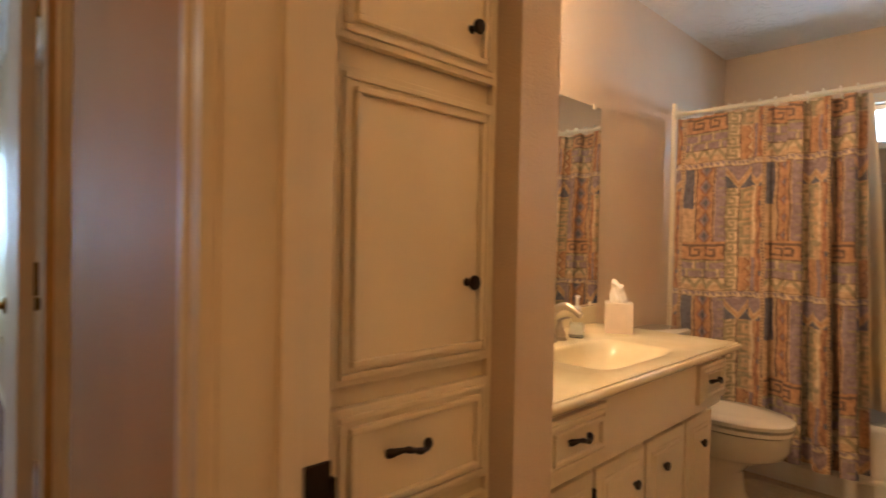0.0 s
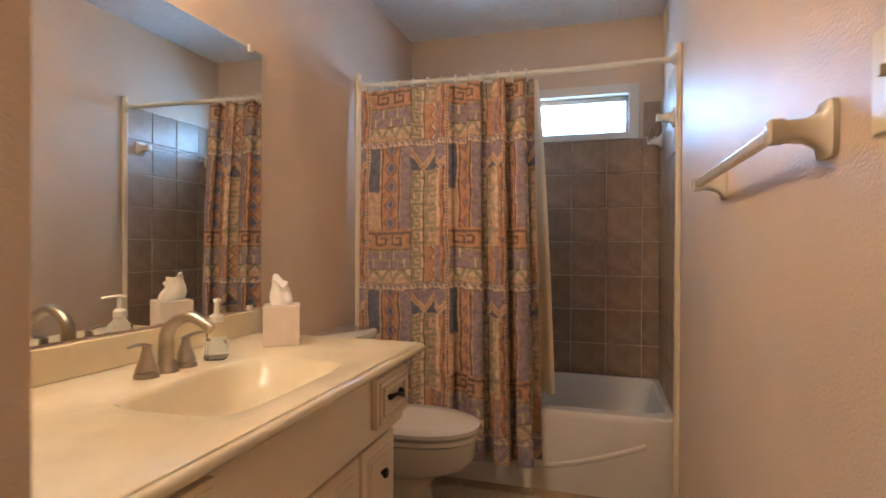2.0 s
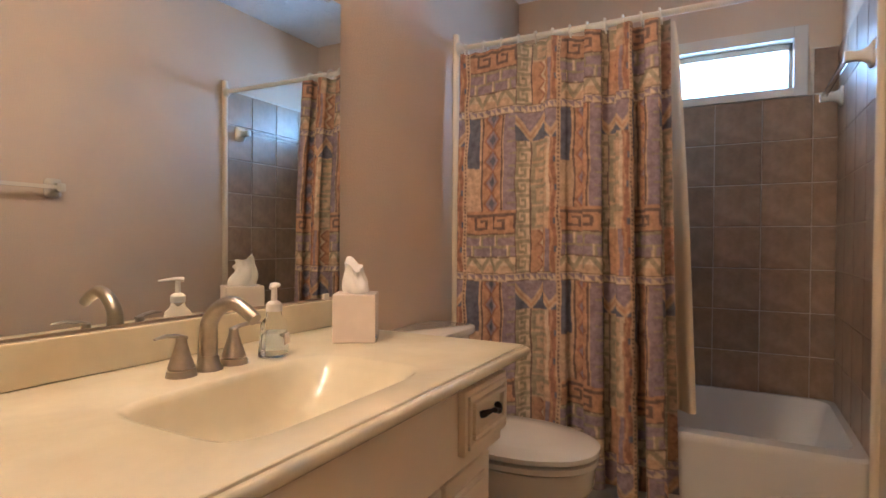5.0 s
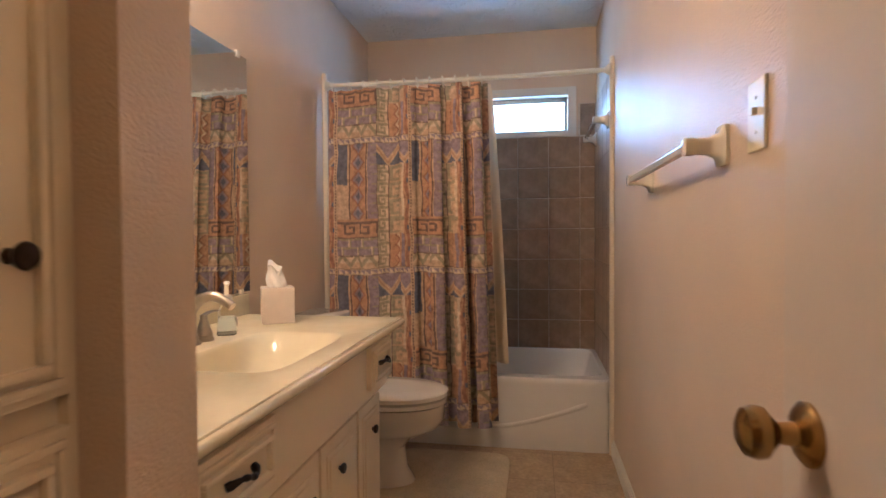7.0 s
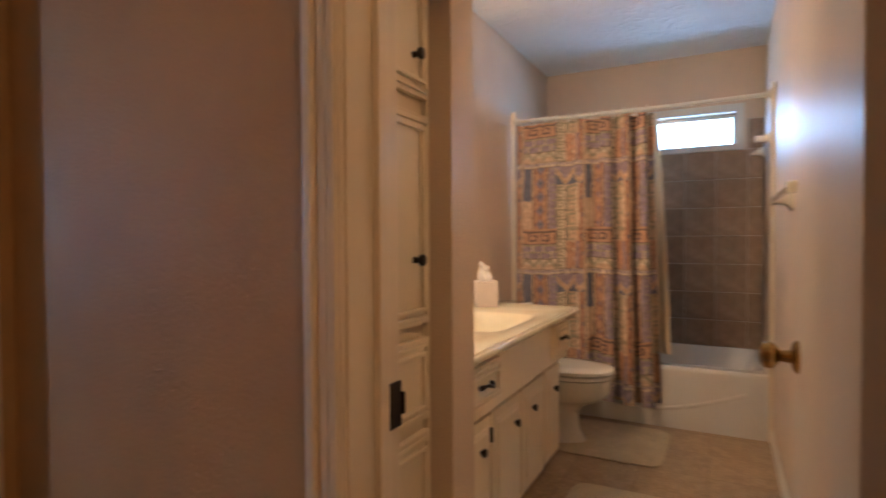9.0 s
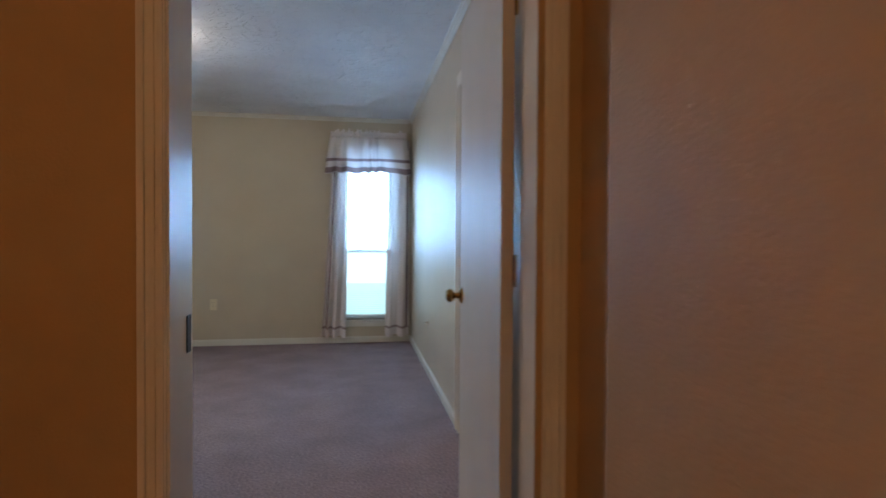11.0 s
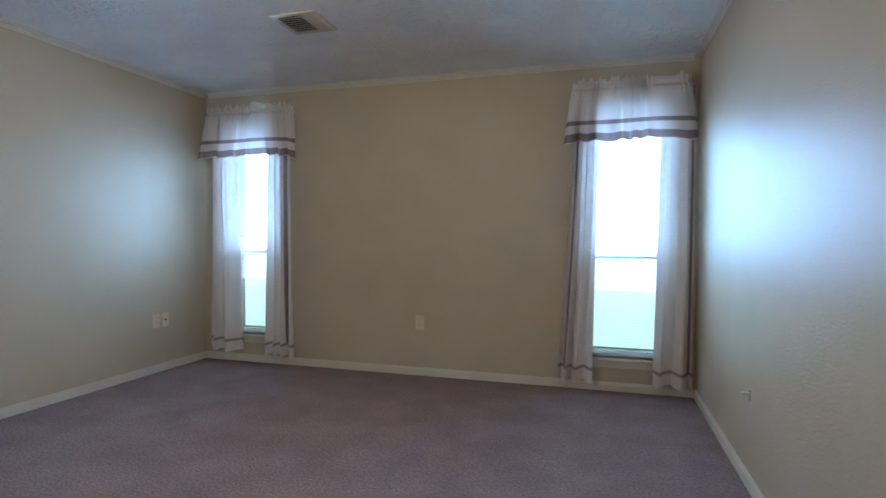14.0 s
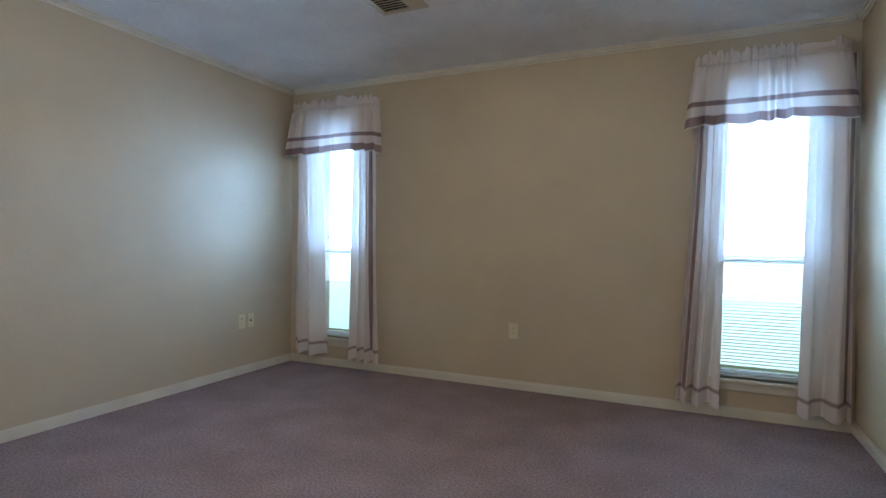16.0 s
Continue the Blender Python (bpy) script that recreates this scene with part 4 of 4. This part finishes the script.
tb = thing("towel_bar", 0, 0, 0, 0, "ivory ceramic towel bar on the bathroom wall", "towel bar")
post(tb, 2.10, 1.29)
post(tb, 2.80, 1.29)
part("bar", boxes((2.10, 2.80, 0.060, 0.077, 1.2815, 1.2985), bevel=0.002), ceramic, tb)
tb2 = thing("tub_grab_bar", 0, 0, 0, 0, "ivory ceramic towel bar over the tub", "towel bar")
post(tb2, 3.80, 1.70, 1.0, 0.012)
post(tb2, 4.38, 1.70, 1.0, 0.012)
part("bar", boxes((3.80, 4.38, 0.072, 0.089, 1.6915, 1.7085), bevel=0.002), bottle_clear, tb2, "clear acrylic bar")

sw = thing("light_switch", 1.925, 0.0, 1.315, 0, "ivory toggle light switch on the wall", "light switch")
part("plate", boxes((-0.037, 0.037, 0.0, 0.006, -0.062, 0.062), bevel=0.003), plastic, sw)
part("toggle", boxes((-0.005, 0.005, 0.0055, 0.014, 0.0, 0.013), bevel=0.0012), plastic, sw)
for z in (-0.03, 0.03):
    part("screw", lathe([(0.001, 0.005), (0.0032, 0.005), (0.0028, 0.0072), (0.001, 0.0074)], 10, "y", (0, 0, z)), plastic, sw)

# bath window
w1 = thing("window_1", 0, 0, 0, 0, "small high white framed frosted bathroom window", "window", "", "structure")
for nm, spn in (("frame_board", (4.486, 4.502, WY0 - 0.055, WY0, WZ0 - 0.04, WZ1 + 0.055)), ("frame_board", (4.486, 4.502, WY1, WY1 + 0.055, WZ0 - 0.04, WZ1 + 0.055)), ("frame_board", (4.486, 4.502, WY0, WY1, WZ1, WZ1 + 0.055)), ("window_sill", (4.476, 4.502, WY0, WY1, WZ0 - 0.04, WZ0))):
    part(nm, boxes(spn, bevel=0.003), tub_mat, w1)
for spn in ((4.55, 4.575, WY0, WY0 + 0.016, WZ0, WZ1), (4.55, 4.575, WY1 - 0.016, WY1, WZ0, WZ1), (4.55, 4.575, WY0, WY1, WZ1 - 0.03, WZ1), (4.55, 4.575, WY0, WY1, WZ0, WZ0 + 0.012)):
    part("sash", boxes(spn), nickel, w1)
pn = part("pane", boxes((4.560, 4.564, WY0 + 0.016, WY1 - 0.016, WZ0 + 0.012, WZ1 - 0.03)), frosted, w1)
pn.visible_shadow = False

# rugs
rg = thing("bath_rug", 0, 0, 0, 0, "beige cotton bath mat in front of the tub", "rug")

part("pile", loft([rounded(3.325, 0.79, 0.272, 0.272, 0.001, 8), rounded(3.325, 0.79, 0.275, 0.275, 0.006, 8), rounded(3.325, 0.79, 0.275, 0.275, 0.011, 8), rounded(3.325, 0.79, 0.268, 0.268, 0.016, 8)]), rug_mat, rg, "", True)
rim = rounded(3.325, 0.79, 0.275, 0.275, 0.006, 8)
part("bound_edge", tube(rim + rim[:1], 0.005, 8), rug_mat, rg)
rg2 = thing("bath_rug", 0, 0, 0, 0, "beige cotton bath mat on the floor by the vanity", "rug")
part("pile", loft([rounded(2.36, 0.60, 0.36, 0.25, 0.001, 9), rounded(2.36, 0.60, 0.363, 0.253, 0.008, 9), rounded(2.36, 0.60, 0.355, 0.245, 0.015, 9)]), rug_mat, rg2, "", True)


# ---- bedroom windows, drapes, fittings ----
def tall_window(name, x0, x1):
    w = thing(name, 0, 0, 0, 0, "tall white double hung window with mini blind", "window", "", "structure")
    y0, y1 = BY1 + 0.05, BY1 + 0.10
    for spn in ((x0, x0 + 0.035, y0, y1, SILL, HEAD), (x1 - 0.035, x1, y0, y1, SILL, HEAD), (x0 + 0.035, x1 - 0.035, y0, y1, HEAD - 0.04, HEAD), (x0 + 0.035, x1 - 0.035, y0, y1, SILL, SILL + 0.045), (x0 + 0.035, x1 - 0.035, y0, y1, 0.995, 1.022)):
        part("window_frame", boxes(spn, bevel=0.003), white_trim, w)
    for z0, z1 in ((SILL + 0.045, 0.995), (1.022, HEAD - 0.04)):
        p = part("pane", boxes((x0 + 0.035, x1 - 0.035, y0 + 0.02, y0 + 0.024, z0, z1)), glass, w)
        p.visible_shadow = False
    part("window_sill", boxes((x0 - 0.03, x1 + 0.03, BY1 - 0.035, BY1 + 0.05, SILL - 0.022, SILL), bevel=0.005), white_trim, w)
    part("apron", boxes((x0 - 0.01, x1 + 0.01, BY1 - 0.013, BY1 - 0.001, SILL - 0.075, SILL - 0.022), bevel=0.003), white_trim, w)
    bl = part("blind_rail", boxes((x0 + 0.005, x1 - 0.005, BY1 + 0.008, BY1 + 0.04, HEAD - 0.03, HEAD), bevel=0.002), blind_mat, w)
    part("bottom_rail", boxes((x0 + 0.008, x1 - 0.008, BY1 + 0.012, BY1 + 0.036, SILL + 0.012, SILL + 0.024), bevel=0.002), blind_mat, w)
    for k in range(87):
        sl = bpy.data.objects.new("slat", slat_mesh)
        scene.collection.objects.link(sl)
        sl.location = ((x0 + x1) / 2, BY1 + 0.024, SILL + 0.036 + 0.0208 * k)
        sl.parent = w
    return w


bm = bmesh.new()
prev = None
for k, (yy, zz) in enumerate(((-0.0115, -0.0030), (-0.004, 0.0002), (0.004, 0.0010), (0.0115, -0.0005))):
    cur2 = [bm.verts.new((sx * 0.272, yy, zz)) for sx in (-1, 1)] + [bm.verts.new((sx * 0.272, yy, zz + 0.0006)) for sx in (-1, 1)]
    if prev:
        bm.faces.new((prev[0], prev[1], cur2[1], cur2[0]))
        bm.faces.new((prev[2], prev[3], cur2[3], cur2[2]))
    prev = cur2
slat_mesh = bpy.data.meshes.new("slat")
bm.to_mesh(slat_mesh)
bm.free()
slat_mesh.materials.append(blind_mat)
for k, (a, b) in enumerate(WINS):
    tall_window("window_%d" % (k + 2), a, b)

WHITE, MAUVE = np.array((0.82, 0.76, 0.73)), np.array((0.33, 0.24, 0.235))


def drape(parent, name, xt0, xt1, xb0, xb1, z0, z1, seed, stripe_side):
    rng = np.random.RandomState(seed)
    r, c = 110, 150
    f, g = np.linspace(0, 1, c)[None, :], np.linspace(0, 1, r)[:, None]
    h = g ** 1.35
    x = (xt0 + (xb0 - xt0) * h) * (1 - f) + (xt1 + (xb1 - xt1) * h) * f
    ph = 2 * np.pi * (2.6 * f + 0.30 * np.sin(4 * f + rng.rand() * 6) + 0.05 * np.sin(5 * g + 3 * f))
    y = BY1 - 0.068 + (0.018 + 0.018 * g) * np.sin(ph + 0.6 * g) + 0.007 * np.sin(2.3 * ph + 2 * g)
    z = z1 - (z1 - z0) * g + (0.010 * np.sin(ph + 0.8) - 0.012 * f) * np.clip((g - 0.9) / 0.1, 0, 1)
    d = np.empty(z.shape + (3,))
    d[:] = WHITE
    drop = (z1 - z0) * (1 - g) + 0 * f
    hem = (0.080 < drop) & (drop < 0.108)
    d[hem] = MAUVE
    if stripe_side:
        side = f if stripe_side > 0 else 1 - f
        d[np.broadcast_to((side > abs(stripe_side)) & (side < abs(stripe_side) + 0.06), z.shape) & (drop > 0.080)] = MAUVE
    return sheet(name, x + 0.004 * np.sin(2 * ph), y, z, d, drape_mat, parent)


def valance(parent, x0, x1, z0, z1, seed):
    rng = np.random.RandomState(seed)
    r, c = 90, 260
    f, g = np.linspace(0, 1, c)[None, :], np.linspace(0, 1, r)[:, None]
    fl = 0.055 * np.clip((g - 0.1) / 0.9, 0, 1) ** 0.8
    x = (x0 + 0.055 - fl) * (1 - f) + (x1 - 0.055 + fl) * f
    ph = 2 * np.pi * (5.6 * f + 0.45 * np.sin(7 * f + rng.rand() * 6) + 0.3 * np.sin(15 * f + rng.rand() * 6))
    ripple = np.sin(ph + 0.5 * np.sin(3 * g))
    fine = np.sin(4.3 * ph + 1.0) + 0.6 * np.sin(7.7 * ph + 0.4)
    head = np.exp(-((g - 0.13) / 0.035) ** 2)
    ends = np.clip(np.minimum(f, 1 - f) / 0.03, 0, 1)
    y = BY1 - 0.026 - 0.088 * ends ** 0.5 - 0.022 * g + (0.005 + 0.040 * g) * ripple + 0.009 * fine * np.exp(-((g - 0.06) / 0.20) ** 2) + 0.022 * head
    x = x + 0.006 * g * np.cos(ph)
    z = z1 - (z1 - z0) * g + (0.014 * np.sin(1.7 * ph + 1) + 0.010 * np.sin(4.3 * ph) + 0.006 * np.sin(9 * ph)) * np.clip(1 - g / 0.12, 0, 1)
    z = z + (0.016 * ripple + 0.010 * np.sin(9 * f + 1) - 0.012 * np.cos(2 * np.pi * f)) * np.clip((g - 0.45) / 0.55, 0, 1)
    d = np.empty(z.shape + (3,))
    d[:] = WHITE
    d[np.broadcast_to((g > 0.66) & (g < 0.729), z.shape)] = MAUVE
    d[np.broadcast_to((g > 0.855) & (g < 0.985), z.shape)] = MAUVE
    return sheet("valance", x, y, z, d, drape_mat, parent, "white ruffled valance with mauve bands")


def drapes(x0, x1, seed, panels, label):
    d = thing("window_drapes", 0, 0, 0, 0, label, "curtains", "bedroom drapes")
    part("rod", tube([(x0 + 0.075, BY1 - 0.075, 2.235), (x1 - 0.075, BY1 - 0.075, 2.235)], 0.009, 12), white_trim, d)
    for xx in (x0 + 0.085, x1 - 0.085):
        part("rod_bracket", boxes((xx - 0.006, xx + 0.006, BY1 - 0.08, BY1, 2.225, 2.245)), white_trim, d)
    valance(d, x0, x1, 1.845, 2.30, seed)
    for k, p in enumerate(panels):
        drape(d, "panel", *p[:4], p[4], 2.22, seed + k + 1, p[5])
    return d


drapes(0.035, 0.972, 3, ((0.115, 0.292, 0.005, 0.255, 0.080, -0.80), (0.718, 0.950, 0.680, 0.945, 0.080, 0.86)), "white cotton drapes with mauve striped borders and ruffled valance")
drapes(-3.205, -2.235, 8, ((-3.127, -2.864, -3.135, -2.755, 0.11, -0.88), (-2.51, -2.296, -2.537, -2.243, 0.095, 0.66)), "white cotton drapes with mauve striped borders and ruffled valance")

# ceiling dome lamp
dome = thing("ceiling_light", -1.06, 4.20, BT, 0, "lit white glass dome ceiling light with small finial", "ceiling lamp")
part("pan", lathe([(0.001, 0), (0.155, 0), (0.150, -0.022), (0.001, -0.022)], 36), nickel, dome, "", True)
part("shade", lathe([(0.148, -0.020), (0.152, -0.032), (0.140, -0.070), (0.108, -0.104), (0.060, -0.128), (0.001, -0.137)], 36), dome_mat, dome, "glowing glass shade", True)
part("finial", lathe([(0.001, -0.135), (0.020, -0.136), (0.016, -0.145), (0.008, -0.150), (0.007, -0.160), (0.001, -0.164)], 16), nickel, dome, "", True)

# lamp of the adjoining bath
el = copy_thing(hl, pose(2.2, 4.0, BT))
tagged(el, "lit warm glass dome lamp in the adjoining bath", "ceiling lamp")

# ceiling vent
vent = thing("ceiling_vent", -1.46, 5.28, BT, 0, "white metal ceiling air vent with slats", "air vent")
# flat dark sheet in place of the shaded duct behind the slats
part("backing", boxes((-0.12, 0.12, -0.12, 0.12, -0.004, -0.0005)), gap_shade, vent)
for spn in ((-0.15, 0.15, 0.115, 0.15, -0.012, -0.001), (-0.15, 0.15, -0.15, -0.115, -0.012, -0.001), (-0.15, -0.115, -0.115, 0.115, -0.012, -0.001), (0.115, 0.15, -0.115, 0.115, -0.012, -0.001)):
    part("frame", boxes(spn, bevel=0.003), vent_metal, vent)
part("divider", boxes((0.045, 0.055, -0.115, 0.115, -0.016, -0.004)), vent_metal, vent)
for k in range(8):
    y = -0.10 + 0.0286 * k
    bm = boxes((-0.115, 0.045, -0.010, 0.010, -0.001, 0.001))
    bmesh.ops.transform(bm, matrix=Matrix.Translation((0, y, -0.012)) @ Matrix.Rotation(radians(38), 4, "X"), verts=bm.verts)
    part("slat", bm, vent_metal, vent)
for k in range(3):
    bm = boxes((-0.009, 0.009, -0.115, 0.115, -0.001, 0.001))
    bmesh.ops.transform(bm, matrix=Matrix.Translation((0.066 + 0.02 * k, 0, -0.012)) @ Matrix.Rotation(radians(-38), 4, "Y"), verts=bm.verts)
    part("slat", bm, vent_metal, vent)


def outlet(name, x, y, z, rz, label, mat, blank=False):
    """A wall plate whose face looks along its own -y."""
    o = thing(name, x, y, z, rz, label, "wall outlet")
    part("plate", boxes((-0.036, 0.036, -0.006, 0.0, -0.058, 0.058), bevel=0.003), mat, o)
    if not blank:
        for dz in (-0.02, 0.02):
            rc = part("receptacle", boxes((-0.016, 0.016, -0.008, -0.004, dz - 0.014, dz + 0.014), bevel=0.003), mat, o)
            for dx in (-0.006, 0.006):
                part("slot", boxes((dx - 0.0012, dx + 0.0012, -0.0085, -0.0076, dz - 0.002, dz + 0.007)), gap_shade, rc)
    else:
        part("jack", boxes((-0.008, 0.008, -0.0085, -0.004, -0.008, 0.008), bevel=0.002), gap_shade, o)
    part("screw", lathe([(0.001, -0.005), (0.003, -0.005), (0.0026, -0.0072), (0.001, -0.0074)], 10, "y"), nickel, o)
    return o


outlet("wall_outlet", -1.12, BY1, 0.435, 0, "ivory duplex outlet low on the window wall", plastic)
outlet("wall_outlet", BX0, 5.93, 0.43, 90, "ivory duplex outlet low on the side wall", plastic)
outlet("phone_jack", BX0, 6.03, 0.43, 90, "ivory telephone jack plate beside the outlet", plastic, True)
hk = thing("wall_hook", BX1, 5.07, 0.43, 0, "small white peg on the bedroom wall", "peg")
part("peg", boxes((-0.035, 0.0, -0.012, 0.012, -0.006, 0.006), bevel=0.003), white_trim, hk)
part("base", boxes((-0.006, 0.0, -0.014, 0.014, -0.03, 0.02), bevel=0.003), bed_paint, hk)

# adjoining bath: deck, window blind
dk = thing("tub_deck", 0, 0, 0, 0, "cream marble tub deck with a sunken basin", "bathtub")
part("surround", boxes((1.11, 3.29, 4.75, 6.52, 0.0, 0.515)), bath_paint, dk)
part("deck_top", boxes((1.105, 3.295, 4.71, 6.525, 0.516, 0.556), bevel=0.012), marble, dk)
wn4 = thing("window_4", 0, 0, 0, 0, "white cased window with lowered mini blind", "window", "", "structure")
for spn in ((EW[0] - 0.07, EW[0], 6.51, 6.529, 1.12, 2.18), (EW[1], EW[1] + 0.07, 6.51, 6.529, 1.12, 2.18), (EW[0], EW[1], 6.51, 6.529, 2.10, 2.18), (EW[0] - 0.09, EW[1] + 0.09, 6.49, 6.529, 1.14, 1.18)):
    part("window_frame", boxes(spn, bevel=0.004), white_trim, wn4)
p = part("pane", boxes((EW[0], EW[1], 6.60, 6.604, 1.18, 2.10)), glass, wn4)
p.visible_shadow = False
part("blind_rail", boxes((EW[0] + 0.01, EW[1] - 0.01, 6.535, 6.565, 2.06, 2.10)), blind_mat, wn4)
for k in range(42):
    bm = boxes((EW[0] + 0.012, EW[1] - 0.14, -0.012, 0.012, -0.0004, 0.0004))
    bmesh.ops.transform(bm, matrix=Matrix.Translation((0, 6.55, 1.20 + 0.0205 * k)) @ Matrix.Rotation(radians(35), 4, "X"), verts=bm.verts)
    part("slat", bm, blind_mat, wn4)

# far view
fence = thing("fence", 0, 0, -0.35, 0, "pale weathered wooden yard fence", "fence")
for k in range(90):
    x = -14 + 0.31 * k
    part("board", boxes((x, x + 0.295, 19.0, 19.03, 0, 1.5 + 0.03 * ((k * 7) % 5) / 5)), blind_mat, fence)

# ---- tiles of the tub walls, last ----
PITCH = 0.1985


def tile_mesh(w, h):
    bm = boxes((0, 0.009, 0, w, 0, h))
    es = [e for e in bm.edges if all(v.co.x < 0.001 for v in e.verts)]
    bmesh.ops.bevel(bm, geom=es, offset=0.0025, segments=1, affect="EDGES")
    me = bpy.data.meshes.new("tile")
    bm.to_mesh(me)
    bm.free()
    me.materials.append(tile_mat)
    return me


cache = {}


def lay(owner, m, w, h):
    key = (round(w, 3), round(h, 3))
    if key not in cache:
        cache[key] = tile_mesh(w, h)
    t = bpy.data.objects.new("tile", cache[key])
    scene.collection.objects.link(t)
    t.matrix_world = m
    t.parent = owner
    return t


structure("grout_back", boxes((4.4935, 4.4998, 0.001, 1.519, 0.36, 1.745), (4.4935, 4.4998, 0.001, 0.115, 1.745, 1.955)), grout, "pale grout bed behind the tub tiles", "grout")
structure("grout_right", boxes((3.712, 4.493, 0.0002, 0.0065, 0.30, 1.955)), grout, "pale grout bed behind the tub tiles", "grout")
structure("grout_left", boxes((3.712, 4.493, 1.5135, 1.5198, 0.30, 1.955)), grout, "pale grout bed behind the tub tiles", "grout")
G = 0.004
Z0 = 0.3575
for r in range(8):
    z = Z0 + r * PITCH
    h = PITCH - G
    y = 0.105 - PITCH
    while y < 1.52:
        a, b = max(y, 0.011), min(y + PITCH - G, 1.509)
        if b - a > 0.02:
            if r < 7:
                hh = h if r < 6 else min(h, 1.742 - z)
                lay(wall_back, pose(4.4895, a, z), b - a, hh)
            elif b < 0.13:
                lay(wall_back, pose(4.4895, a, 1.751), b - a, 1.951 - 1.751)
        y += PITCH
    x = 4.488
    while x > 3.73:
        a, b = max(x - PITCH + G, 3.716), x
        if b - a > 0.02:
            lay(wall_right, Matrix(((0, -1, 0, b), (-1, 0, 0, 0.0105), (0, 0, 1, z), (0, 0, 0, 1))), b - a, h)
            lay(wall_left, Matrix(((0, -1, 0, b), (1, 0, 0, 1.5095), (0, 0, 1, z), (0, 0, 0, 1))), b - a, h)
        x -= PITCH
